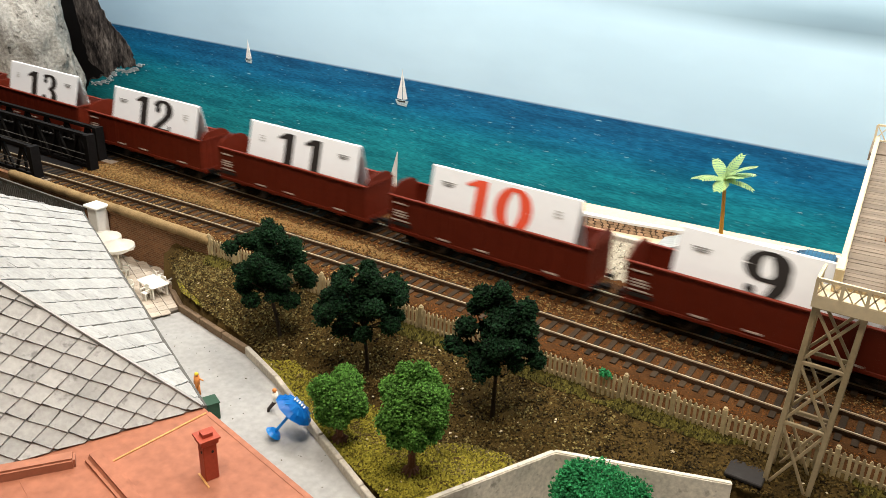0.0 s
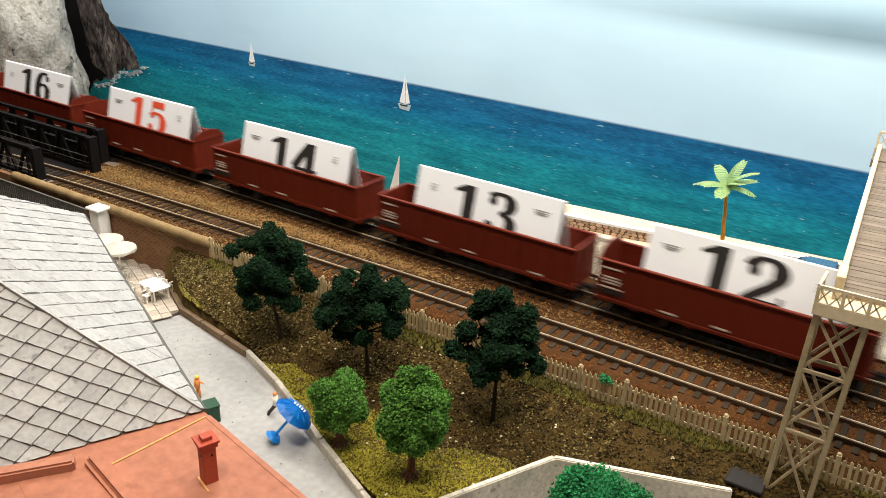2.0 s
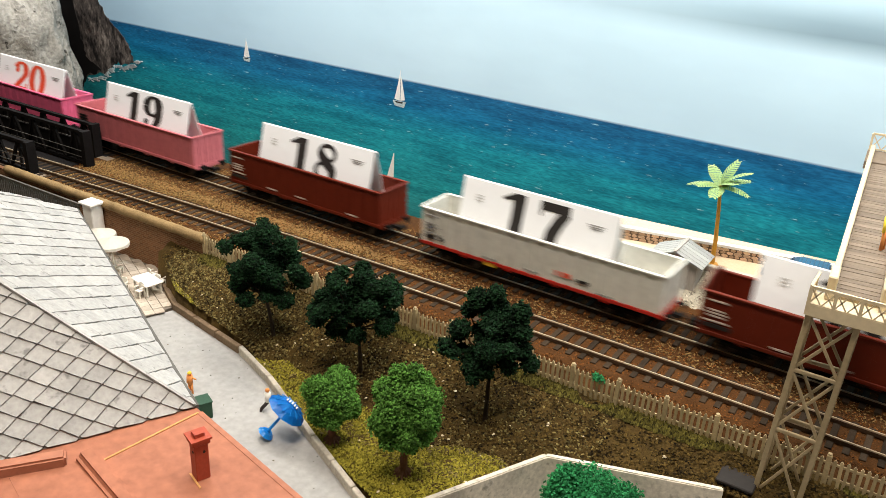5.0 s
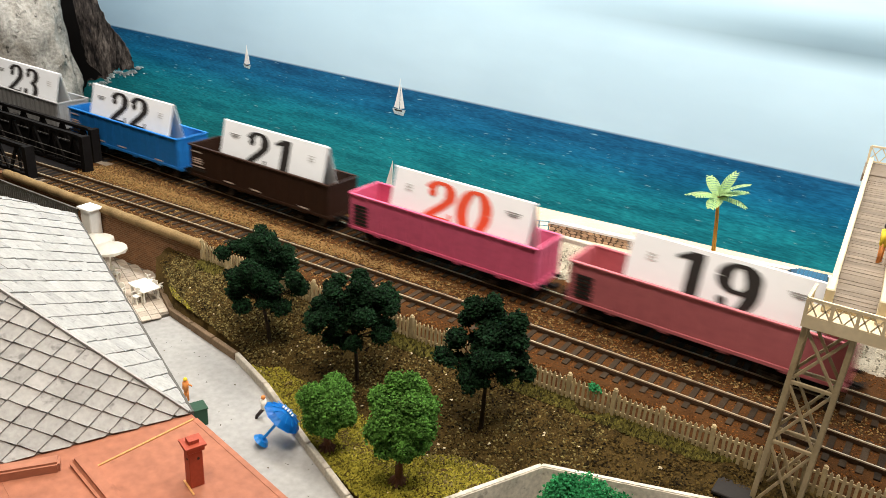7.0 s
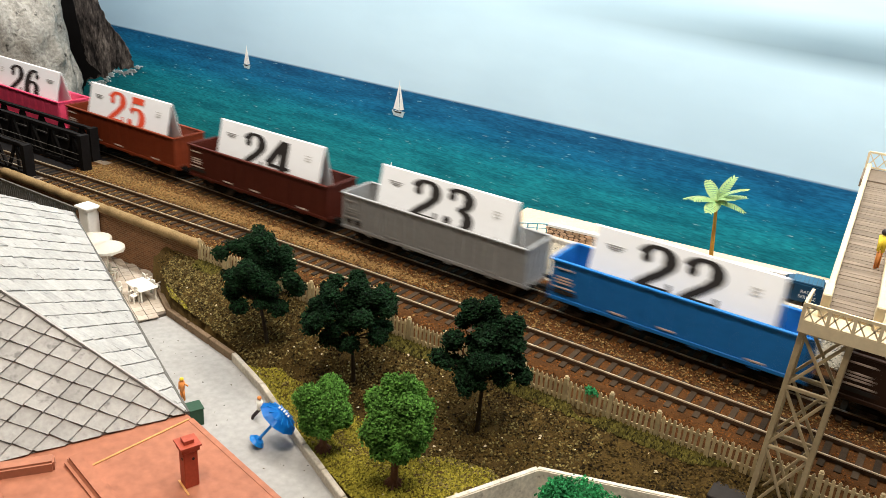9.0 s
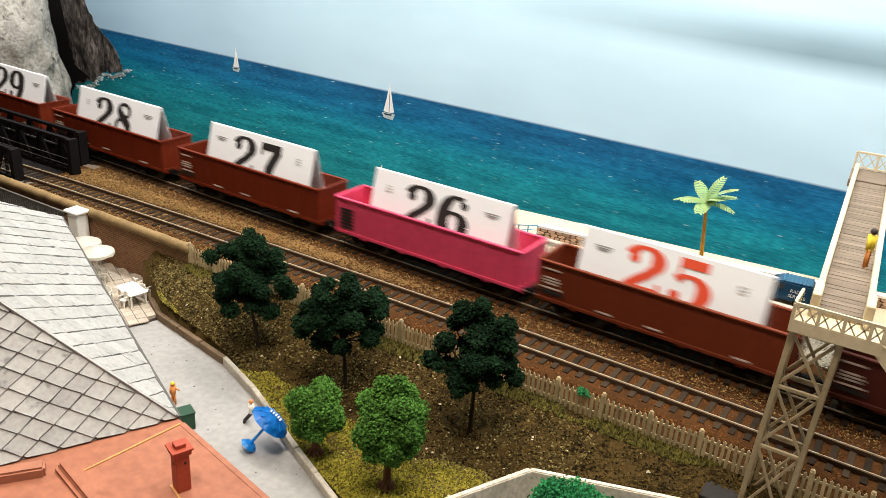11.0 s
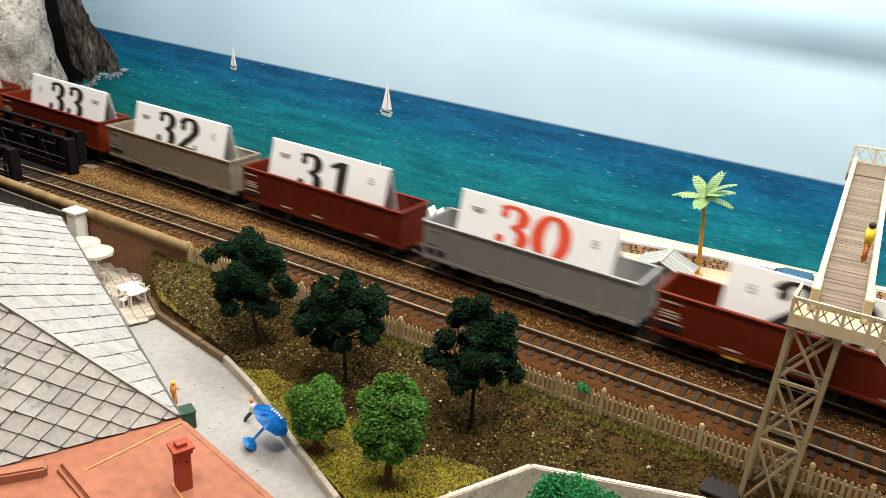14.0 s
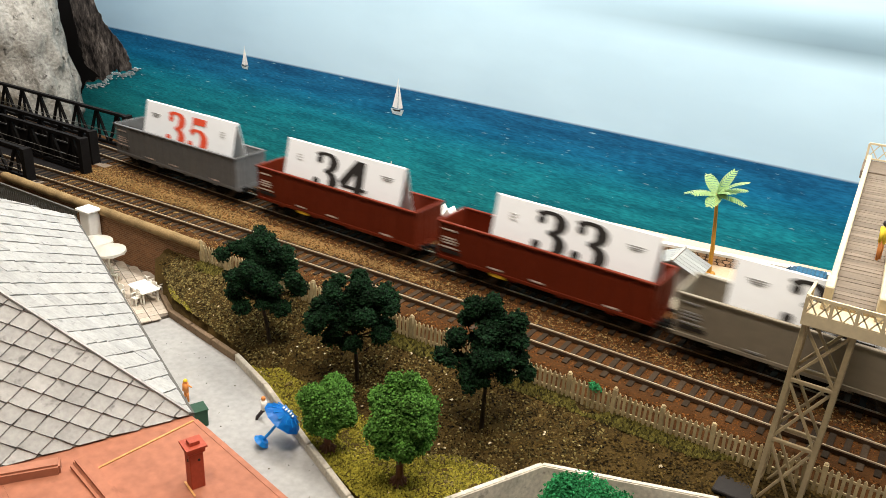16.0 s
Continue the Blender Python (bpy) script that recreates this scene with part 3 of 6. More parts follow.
scatter("grass_tufts", 14000, (-0.42, -0.05, 0.19, 0.325), lambda x, y: garden_z(x, y) + 0.0002 if in_garden(x, y) and is_grass(x, y) else None, 0.0007, M["grass_tuft"], "yellow-green scatter grass", flat=1.0, seed=6)
scatter("fence_weeds", 6500, (-0.41, 0.10, 0.3365, 0.345), lambda x, y: garden_z(x, y) + 0.0006 if noise.noise(Vector((x * 30, y * 60, 0))) > -0.05 else None, 0.0009, M["weeds"], "olive weeds along the fence", flat=1.3, seed=7)
scatter("gravel_stones", 9000, (-0.26, 0.06, 0.456, 0.4965), gravel_z, 0.00065, M["gravel_grain"], "pale angular gravel", seed=8)

scatter("edge_stones", 140, (-0.175, -0.105, 0.26, 0.30), lambda x, y: garden_z(x, y) + 0.0006 if in_garden(x, y) and is_grass(x, y) and not is_grass(x, y + 0.005) else None, 0.0007, M["olive_grain"], "straw-coloured crumbs along the edge of the lawn", seed=15)
scatter("pale_flecks", 70, (-0.40, 0.05, 0.22, 0.343), lambda x, y: garden_z(x, y) + 0.0008 if in_garden(x, y) else None, 0.0008, M["cream"], "a few pale dry leaves on the bank", seed=9)
scatter("road_specks", 60, (-0.40, -0.20, 0.21, 0.30), lambda x, y: ROAD + 0.0001 if y < kerb_y(x) - 0.003 else None, 0.0004, M["soil_grain"], "dark specks of grit on the road", seed=10)
sheet("path_strip", -0.66, -0.20, 0.3965, 0.4185, 0.003, lambda x, y: -0.0034 - 0.0010 * abs(y - 0.4075) / 0.011 - 0.0016 * max(0, (x + 0.34) / 0.14), M["tan_path"], "tan earth strip between the tracks", 0.0003)

# ---- tracks ----


def railway_track(name, yc, x0, x1, label, far=None):
    tr = thing(name, Matrix(), label, "railway track", "tracks")
    n = int((x1 - x0) / 0.02)
    xs = ([far] if far else []) + [x0 + (x1 - x0) * i / n for i in range(n + 1)]
    for s in (-1, 1):
        for nm, w, z0, z1, mt in (("rail", 0.0008, -0.0007, 0.0, "rail"), ("rail_web", 0.0013, -0.0026, -0.0007, "rail_side")):
            bm = bmesh.new()
            prev = None
            for x in xs:
                y = yc(x) + s * (GAUGE / 2 + 0.00045)
                ring = [bm.verts.new((x, y + a * w / 2, z)) for a, z in ((-1, z0), (1, z0), (1, z1), (-1, z1))]
                if prev:
                    for i in range(4):
                        bm.faces.new((prev[i], prev[(i + 1) % 4], ring[(i + 1) % 4], ring[i]))
                else:
                    bm.faces.new(ring)
                prev = ring
            bm.faces.new(prev[::-1])
            bmesh.ops.recalc_face_normals(bm, faces=bm.faces)
            part(nm, bm, M[mt], tr)
    base = boxed(-0.0016, 0.0016, -0.0155, 0.0155, -0.0042, -0.0026, bevel=0.0002)
    me = None
    k = 0
    while x0 + k * 0.0076 < x1 and k < 145:
        x = x1 - 0.004 - k * 0.0076
        if me is None:
            ob = part("sleeper", base, M["sleeper"], tr)
            me = ob.data
        else:
            ob = part("sleeper", me, None, tr)
        ob.location = (x, yc(x), random.uniform(-0.0001, 0.0001))
        ob.rotation_euler = (0, 0, random.uniform(-0.012, 0.012))
        k += 1
    return tr


railway_track("front_track", y_front, -0.98, 0.12, "empty front track with bright rails and dark sleepers")
railway_track("back_track", y_back, -0.98, 0.12, "back track with dark sleepers carrying the wagons", -5.0)

# ---- walls, kerbs and fences ----
brick_wall = thing("brick_retaining_wall", Matrix(), "dark brick retaining wall with rounded tan coping", "retaining wall", "", "structure")
part("brickwork", boxed(-0.70, -0.411, 0.345, 0.349, TERRACE - 0.006, -0.0005), M["brick"], brick_wall, "dark red-brown brickwork")
bm = bmesh.new()
n, prev = 110, None
for i in range(n + 1):
    x = -0.645 + 0.236 * i / n
    r = 0.0035 + soft(x, 1, 120, 0.0005)
    ring = [bm.verts.new((x, 0.3455 + r * math.cos(2 * math.pi * k / 12) + soft(x, 0, 90, 0.0005), 0.0004 + r * math.sin(2 * math.pi * k / 12) + soft(x, k, 200, 0.0003))) for k in range(12)]
    if prev:
        for k in range(12):
            bm.faces.new((prev[k], prev[(k + 1) % 12], ring[(k + 1) % 12], ring[k]))
    else:
        bm.faces.new(ring[::-1])
    prev = ring
bm.faces.new(prev)
bmesh.ops.recalc_face_normals(bm, faces=bm.faces)
part("coping", bm, M["coping"], brick_wall, "rounded sandy coping", smooth=True)

garden_kerb = thing("garden_kerb", Matrix(), "low weathered stone kerb between road and bank", "kerb", "", "structure")
for i in range(len(KERB) - 1):
    a, b = Vector((*KERB[i], 0)), Vector((*KERB[i + 1], 0))
    n = max(1, int((b - a).length / 0.022))
    top = -0.0330 if i < 2 else -0.0325
    for k in range(n):
        p, q = a.lerp(b, k / n), a.lerp(b, (k + 1) / n - 0.012)
        d = (q - p).normalized()
        bm = bmesh.new()
        w = 0.0034 if i < 2 else 0.0030
        bar(bm, (p.x, p.y, (ROAD - 0.004 + top) / 2), (q.x, q.y, (ROAD - 0.004 + top) / 2), w, top - ROAD + 0.004 + random.uniform(-0.0003, 0.0003))
        bmesh.ops.bevel(bm, geom=bm.edges[:], offset=0.0004, segments=1, affect="EDGES")
        part("kerbstone", bm, M["kerb_brown" if i < 2 else "kerb"], garden_kerb)

yard_wall = thing("yard_wall", Matrix(), "pale stained concrete wall round the yard", "wall", "", "structure")
for a, b, w in (((-0.172, 0.176), (-0.1168, 0.2905), 0.0032), ((-0.1168, 0.2905), (-0.040, 0.3165), 0.0030)):
    bm = bmesh.new()
    bar(bm, (*a, -0.029), (*b, -0.029), w, 0.030)
    bmesh.ops.bevel(bm, geom=bm.edges[:], offset=0.0005, segments=2, affect="EDGES")
    part("wall_panel", bm, M["concrete"], yard_wall)

fence = thing("picket_fence", Matrix(), "cream plastic picket fence along the railway", "fence")
post_me, pick_me = boxed(-0.0011, 0.0011, -0.0012, 0.0012, -0.013, 0.0042), None
ball(post_me, (0, 0, 0.0046), 0.0012, 1)
bm = bmesh.new()
prism(bm, [(-0.00075, -0.013), (0.00075, -0.013), (0.00075, 0.0020), (0, 0.0031), (-0.00075, 0.0020)], -0.00035, 0.00035, Matrix.Rotation(radians(90), 4, "X"))
first_post, first_pick = None, None
for i in range(23):
    px = -0.4095 + 0.0254 * i
    if first_post is None:
        ob = first_post = part("fence_post", post_me, M["fence"], fence)
    else:
        ob = part("fence_post", first_post.data, None, fence)
    ob.location = (px, 0.3448, random.uniform(-0.0004, 0.0003))
    ob.rotation_euler = (random.uniform(-0.05, 0.05), random.uniform(-0.04, 0.04), 0)
    if i < 22:
        part("fence_rail", boxed(px, px + 0.0254, 0.3450, 0.3456, -0.001, 0.0002), M["fence"], fence)
        part("fence_rail", boxed(px, px + 0.0254, 0.3450, 0.3456, -0.0085, -0.0073), M["fence"], fence)
    for k in range(8):
        if first_pick is None:
            ob = first_pick = part("picket", bm, M["fence"], fence)
        else:
            ob = part("picket", first_pick.data, None, fence)
        ob.location = (px + 0.0254 * (k + 1) / 9, 0.3444, random.uniform(-0.0004, 0.0003))
        ob.rotation_euler = (0, random.uniform(-0.05, 0.05), 0)

# terrace with tiles
terrace = thing("terrace", Matrix(), "cream paved terrace below the brick wall", "terrace", "", "structure")
part("bed", prism(bmesh.new(), [(-0.62, 0.20), (-0.409, 0.2905), (-0.4057, 0.3115), (-0.430, 0.3445), (-0.62, 0.3445)], -0.046, TERRACE - 0.0006), M["grout"], terrace)
TERR = [(-0.62, 0.20), (-0.409, 0.2905), (-0.4057, 0.3115), (-0.430, 0.3445), (-0.62, 0.3445)]


def inside(x, y, poly):
    c = False
    for i in range(len(poly)):
        (x0, y0), (x1, y1) = poly[i], poly[i - 1]
        if (y0 > y) != (y1 > y) and x < (x1 - x0) * (y - y0) / (y1 - y0) + x0:
            c = not c
    return c


tile_me = None
for i in range(30):
    for j in range(22):
        m = Matrix.Translation((-0.409, 0.291, 0)) @ Matrix.Rotation(radians(-24.5 + 90), 4, "Z")
        c = m @ Vector((-0.04 + i * 0.0066 + 0.0033, -0.0 + j * 0.0066 + 0.0033, TERRACE - 0.0003))
        if not inside(c.x, c.y, TERR) or c.x < -0.53:
            continue
        if tile_me is None:
            ob = part("paving_tile", boxed(-0.0031, 0.0031, -0.0031, 0.0031, -0.0004, 0.0003), M["tile"], terrace)
            tile_me = ob.data
        else:
            ob = part("paving_tile", tile_me, None, terrace)
        ob.matrix_basis = Matrix.Translation((c.x, c.y, c.z + random.uniform(0, 0.00015))) @ Matrix.Rotation(radians(65.5), 4, "Z")
part("front_edge", bar(bmesh.new(), (-0.52, 0.2425, TERRACE - 0.003), (-0.4095, 0.2900, TERRACE - 0.003), 0.0012, 0.0066), M["iron_grey"], terrace, "dark front edge strip")

# ---- house with slate hip roof ----
HC, HU, HW = Vector((-0.228, 0.178, 0.030)), Vector((-0.91, 0.4146, 0)), Vector((-0.4146, -0.91, 0))
UP = Vector((0, 0, 1))


def house_at(u, w, z):
    return HC + HU * u + HW * w + UP * z


house = thing("house", Matrix(), "house with pale grey slate hip roof beside the road", "house")
bm = bmesh.new()
prism(bm, [tuple(house_at(u, w, 0)[:2]) for u, w in ((0.006, 0.006), (0.246, 0.006), (0.246, 0.19), (0.006, 0.19))], -0.045, 0.0285)
part("wall", bm, M["house_wall"], house, "cream rendered walls")
RISE, HALF, LONG = 0.75, 0.098, 0.252
roof = bmesh.new()
ring = [roof.verts.new(house_at(u, w, -0.0012)) for u, w in ((0, 0), (LONG, 0), (LONG, 2 * HALF), (0, 2 * HALF))]
r0, r1 = roof.verts.new(house_at(HALF, HALF, RISE * HALF - 0.0012)), roof.verts.new(house_at(LONG - HALF, HALF, RISE * HALF - 0.0012))
for f in ((ring[0], ring[1], r1, r0), (ring[1], ring[2], r1), (ring[2], ring[3], r0, r1), (ring[3], ring[0], r0), ring[::-1]):
    roof.faces.new(f)
bmesh.ops.recalc_face_normals(roof, faces=roof.faces)
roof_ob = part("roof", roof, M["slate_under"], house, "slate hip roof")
part("eave_board", bar(bmesh.new(), house_at(-0.0005, -0.0008, -0.0016), house_at(LONG, -0.0008, -0.0016), 0.0022, 0.0030), M["iron_grey"], house, "grey gutter along the eave")


def clip_poly(pts, planes):
    """Cuts a convex outline by half planes (a, b, c): a*u + b*v <= c."""
    for a, b, c in planes:
        out = []
        for k in range(len(pts)):
            p, q = pts[k - 1], pts[k]
            dp, dq = a * p[0] + b * p[1] - c, a * q[0] + b * q[1] - c
            if (dp <= 0) != (dq <= 0):
                f = dp / (dp - dq)
                out.append((p[0] + (q[0] - p[0]) * f, p[1] + (q[1] - p[1]) * f))
            if dq <= 0:
                out.append(q)
        pts = out
        if len(pts) < 3:
            return []
    return pts


def slate_piece(pts):
    bm = bmesh.new()
    lo = [bm.verts.new((x, y, -0.0007)) for x, y in pts]
    hi = [bm.verts.new((x * 0.982, y * 0.982, 0)) for x, y in pts]
    bm.faces.new(hi)
    for k in range(len(pts)):
        j = (k + 1) % len(pts)
        bm.faces.new((lo[k], lo[j], hi[j], hi[k]))
    return bm


def lay_slates(origin, along, rise_dir, planes, umax, vmax, size, parent, tall=0.63):
    """Lozenge slates on a sloping plane, each a thin piece tilted over the next, cut at hip and eave."""
    nrm = along.cross(rise_dir).normalized()
    h, hv = size, size * tall
    rot = Matrix((along, rise_dir, nrm)).transposed().to_4x4()
    whole = [(0, -hv * 0.985), (h * 0.985, 0), (0, hv * 0.985), (-h * 0.985, 0)]
    me, row, count, v = None, 0, 0, 0.0
    while v < vmax:
        u = 0.0 if row % 2 == 0 else h
        while u < umax:
            cut = clip_poly(whole, [(a, b, c - a * u - b * v) for a, b, c in planes])
            if cut and count < 300:
                if len(cut) == 4 and all((p[0] - q[0]) ** 2 + (p[1] - q[1]) ** 2 < 1e-12 for p, q in zip(sorted(cut), sorted(whole))):
                    ob = part("slate", slate_piece(whole) if me is None else me, M["slate"], parent)
                    me = ob.data
                else:
                    ob = part("slate", slate_piece(cut), M["slate"], parent)
                p = origin + along * u + rise_dir * v + nrm * (0.0004 + random.uniform(-0.00015, 0.0002))
                ob.matrix_basis = Matrix.Translation(p) @ rot @ Euler((radians(-3.0) + random.uniform(-0.024, 0.024), random.uniform(-0.03, 0.03), random.uniform(-0.07, 0.07))).to_matrix().to_4x4()
                count += 1
            u += 2 * h
        v += hv
        row += 1


slope = math.hypot(1, RISE)
up_a = (HW + UP * RISE).normalized()
lay_slates(house_at(0, 0, 0), HU, up_a, [(-1, 1 / slope, -0.0006), (0, -1, 0.001), (1, 1 / slope, LONG)], LONG + 0.01, 0.088, 0.0066, roof_ob, 1.0)
up_b = (HU + UP * RISE).normalized()
lay_slates(house_at(0, 0, 0), HW, up_b, [(-1, 1 / slope, -0.0006), (0, -1, 0.001)], 0.115, 0.085, 0.0064, roof_ob, 0.74)
part("hip_seam", bar(bmesh.new(), house_at(0, 0, 0.0003), house_at(0.09, 0.09, 0.09 * RISE + 0.0003), 0.0012, 0.0008), M["slate"], house)

# lower wing with terracotta roof
wing = thing("house_wing", Matrix(), "low building wing with flat terracotta roof", "building")
ra, rb = Vector((-0.2225, 0.1775)), Vector((-0.150, 0.1615))
dirn = (rb - ra).normalized()
wdir = Vector((HW.x, HW.y))
poly = [ra - dirn * 0.012, ra + dirn * 0.16, ra + dirn * 0.16 + wdir * 0.14, ra - dirn * 0.012 + wdir * 0.14]
part("roof", prism(bmesh.new(), [tuple(p) for p in poly], 0.0225, 0.0286), M["terracotta"], wing, "orange terracotta roof")
ins = [ra.lerp(p, 0.97) + Vector((0.002, -0.004)) for p in poly]
part("wall", prism(bmesh.new(), [tuple(p) for p in ins], -0.045, 0.0224), M["house_wall"], wing)

# wing roof details
part("seam", bar(bmesh.new(), (-0.2290, 0.1300, 0.0287), (-0.2238, 0.1765, 0.0287), 0.0009, 0.0006), M["seam"], wing, "yellowish glue seam")
bm = bmesh.new()
bar(bm, (-0.2235, 0.1770, 0.0277), (-0.090, 0.1475, 0.0277), 0.0022, 0.0022)
part("roof_edge", bm, M["terracotta"], wing)
bm = bmesh.new()
bar(bm, (-0.262, 0.094, 0.0300), (-0.2385, 0.1262, 0.0300), 0.0060, 0.0058)
bmesh.ops.bevel(bm, geom=bm.edges[:], offset=0.0008, segments=2, affect="EDGES")
part("parapet", bm, M["terracotta_edge"], wing, "lighter orange parapet")
bm = bmesh.new()
bar(bm, (-0.2372, 0.1325, 0.0288), (-0.195, 0.1230, 0.0275), 0.0075, 0.0062)
bmesh.ops.bevel(bm, geom=bm.edges[:], offset=0.0018, segments=3, affect="EDGES")
part("ridge", bm, M["terracotta"], wing)
bm = bmesh.new()
bar(bm, (-0.2440, 0.1180, 0.0282), (-0.2050, 0.1060, 0.0282), 0.0200, 0.0012)
part("lower_panel", bm, M["terracotta"], wing)

chimney = thing("chimney", pose(-0.1925, 0.1500, 0.0285, 0, 0, -20) @ Matrix.Diagonal((0.84, 0.84, 0.97, 1)), "square red plastic chimney on the orange roof", "chimney")
part("shaft", boxed(-0.0031, 0.0031, -0.0031, 0.0031, 0, 0.0160, bevel=0.0003), M["chimney"], chimney)
part("cap", boxed(-0.0040, 0.0040, -0.0040, 0.0040, 0.0160, 0.0182, bevel=0.0004), M["chimney"], chimney)
part("rim", boxed(-0.0046, 0.0046, -0.0046, 0.0046, 0.0182, 0.0190), M["chimney"], chimney)
part("flue", boxed(-0.0022, 0.0022, -0.0022, 0.0022, 0.0190, 0.0206), M["chimney"], chimney)
for m in (Matrix(), Matrix.Rotation(radians(90), 4, "Z")):
    bm = bmesh.new()
    rod(bm, m @ Vector((0.001, -0.0033, 0.0128)), m @ Vector((0.001, -0.0028, 0.0128)), 0.0006, None, 8)
    part("vent_hole", bm, M["ink"], chimney)
part("glue_line", boxed(-0.0042, 0.0075, -0.0040, -0.0031, -0.0002, 0.0004), M["seam"], chimney)

# ---- printed cliff and boats on the panel ----
rng = random.Random(4)


def ragged(pts, amp, n=6):
    out = []
    for i in range(len(pts)):
        a, b = pts[i], pts[(i + 1) % len(pts)]
        for k in range(n):
            f = k / n
            out.append((a[0] + (b[0] - a[0]) * f + rng.uniform(-amp, amp), a[1] + (b[1] - a[1]) * f + rng.uniform(-amp, amp)))
    return out


flat_print("printed_cliff", [ragged([(-1.30, 0.20), (-1.14, 0.20), (-1.113, 0.040), (-1.088, 0.002), (-1.062, -0.011), (-1.041, -0.030), (-1.030, -0.056), (-1.052, -0.062), (-1.078, -0.062), (-1.103, -0.082), (-1.150, -0.092), (-1.175, -0.115), (-1.30, -0.15)], 0.0025)], M["rock_dark"], "printed dark brown sea cliff")
flat_print("printed_shadow", [ragged([(-1.30, 0.20), (-1.188, 0.20), (-1.180, 0.06), (-1.160, -0.03), (-1.150, -0.065), (-1.112, -0.078), (-1.150, -0.092), (-1.175, -0.115), (-1.30, -0.15)], 0.003)], M["rock_black"], "printed black cleft of the cliff", 0.0009)
surf = []
SHORE = [(-1.016, -0.050), (-1.034, -0.060), (-1.056, -0.068), (-1.080, -0.067), (-1.100, -0.084), (-1.126, -0.094), (-1.150, -0.098)]
for k in range(110):
    f = rng.uniform(0, len(SHORE) - 1.001)
    i = int(f)
    spread = rng.gauss(0, 1)
    cx = SHORE[i][0] + (SHORE[i + 1][0] - SHORE[i][0]) * (f - i) + spread * 0.004
    cz = SHORE[i][1] + (SHORE[i + 1][1] - SHORE[i][1]) * (f - i) - abs(spread) * 0.0022 + 0.001
    w = rng.uniform(0.0022, 0.0085) / (1 + 0.6 * abs(spread))
    surf.append(ragged([(cx - w, cz), (cx, cz - w * 0.22), (cx + w, cz - w * 0.1), (cx + w * 0.2, cz + w * 0.3)], w * 0.14, 3))
flat_print("printed_surf", surf, M["foam"], "printed white surf", 0.0012)
boat_print(-0.790, -0.017, 0.029)
for bx, bz, bw in ((-0.790, -0.0135, 0.0048), (-0.5387, -0.0262, 0.0066)):
    bm = bmesh.new()
    bm.faces.new([bm.verts.new((bx + a * bw, -0.0010, bz + b * bw * 0.28)) for a, b in ((-1, 0.4), (-0.6, -0.6), (0.8, -0.5), (0.9, 0.5), (0, 0.2))])
    part("printed_shade", bm, M["ink"], backdrop)
boat_print(-0.5387, -0.031, 0.041)

# ---- grey rock beside the bridge ----
rk = bmesh.new()
bmesh.ops.create_icosphere(rk, subdivisions=5, radius=1)
for v in rk.verts:
    d = v.co.normalized()
    r = 1 + 0.16 * noise.noise(d * 1.8) + 0.09 * noise.noise(d * 5 + Vector((3, 1, 2))) + 0.035 * noise.noise(d * 14) + 0.02 * abs(noise.noise(d * 30))
    v.co = Vector((d.x * 0.10, d.y * 0.06, d.z * 0.17)) * r
    v.co.x += -0.27 * (v.co.z + 0.025) + 0.030 * max(0, (-0.06 - v.co.z) / 0.1)
rock = part("rock", rk, M["rock"], None, smooth=True)
rock.location = (-1.085, 0.62, 0.065)
tagged(rock, "pale grey pitted model rock beside the bridge", "rock")

# ---- black truss bridges ----


def truss(name, x1, y, zt, zb, panel, bays, parent):
    """One side truss: chords, posts and diagonals."""
    t = part(name, bar(bmesh.new(), (x1 - panel * bays, y, zt), (x1 - 0.0015, y, zt), 0.0036, 0.0026), M["black_iron"], parent, "black top chord")
    part("bottom_chord", bar(bmesh.new(), (x1 - panel * bays, y, zb), (x1, y, zb), 0.0030, 0.0026), M["black_iron"], t)
    part("end_post", bar(bmesh.new(), (x1, y, zb - 0.004), (x1, y, zt + 0.0015), 0.0050, 0.0080), M["black_iron"], t)
    for k in range(bays):
        a, b = x1 - panel * k, x1 - panel * (k + 1)
        mid = (a + b) / 2
        part("diagonal", bar(bmesh.new(), (a - 0.001, y, zb), (mid, y, zt), 0.0020, 0.0022), M["black_iron"], t)
        part("diagonal", bar(bmesh.new(), (b + 0.001, y, zb), (mid, y, zt), 0.0020, 0.0022), M["black_iron"], t)
        part("vertical", bar(bmesh.new(), (mid, y + 0.0006, zb), (mid, y + 0.0006, zt), 0.0018, 0.0018), M["black_iron"], t)
    for z in (zb + 0.006, zb + 0.0115):
        part("hand_wire", bar(bmesh.new(), (x1 - panel * bays, y - 0.003, z), (x1, y - 0.003, z), 0.0005), M["iron_grey"], t)


for lab, ya, yb, x1, zt, xf in (("front", 0.3575, 0.3990, -0.628, 0.0230, -0.612), ("back", 0.4200, 0.4660, -0.629, 0.0250, -0.640)):
    br = thing("truss_bridge", Matrix(), "black iron truss bridge carrying the " + lab + " track", "railway bridge", "truss bridges")
    truss("truss", x1, ya, zt, -0.0015, 0.030, 10, br)
    truss("truss", xf, yb, zt + 0.003, -0.0015, 0.030, 10, br)
    part("deck_plate", boxed(-0.93, -0.622, ya + 0.003, yb - 0.003, -0.0055, -0.0029), M["black_iron"], br)
    # black sheet added behind the lattice for the wagons' shadow and the far truss
    yw, xw = (yb + 0.0032, -0.616) if lab == "front" else (ya + 0.0032, -0.634)
    part("web_plate", boxed(-0.93, xw, yw, yw + 0.0008, -0.0054, 0.0165), M["black_iron"], br)
    part("walkway", boxed(-0.93, -0.612, ya - 0.003, ya + 0.005, -0.0055, -0.0030), M["plank"], br)

# ---- footbridge ----
foot = thing("footbridge", Matrix(), "cream lattice footbridge with planked deck over both tracks", "footbridge")
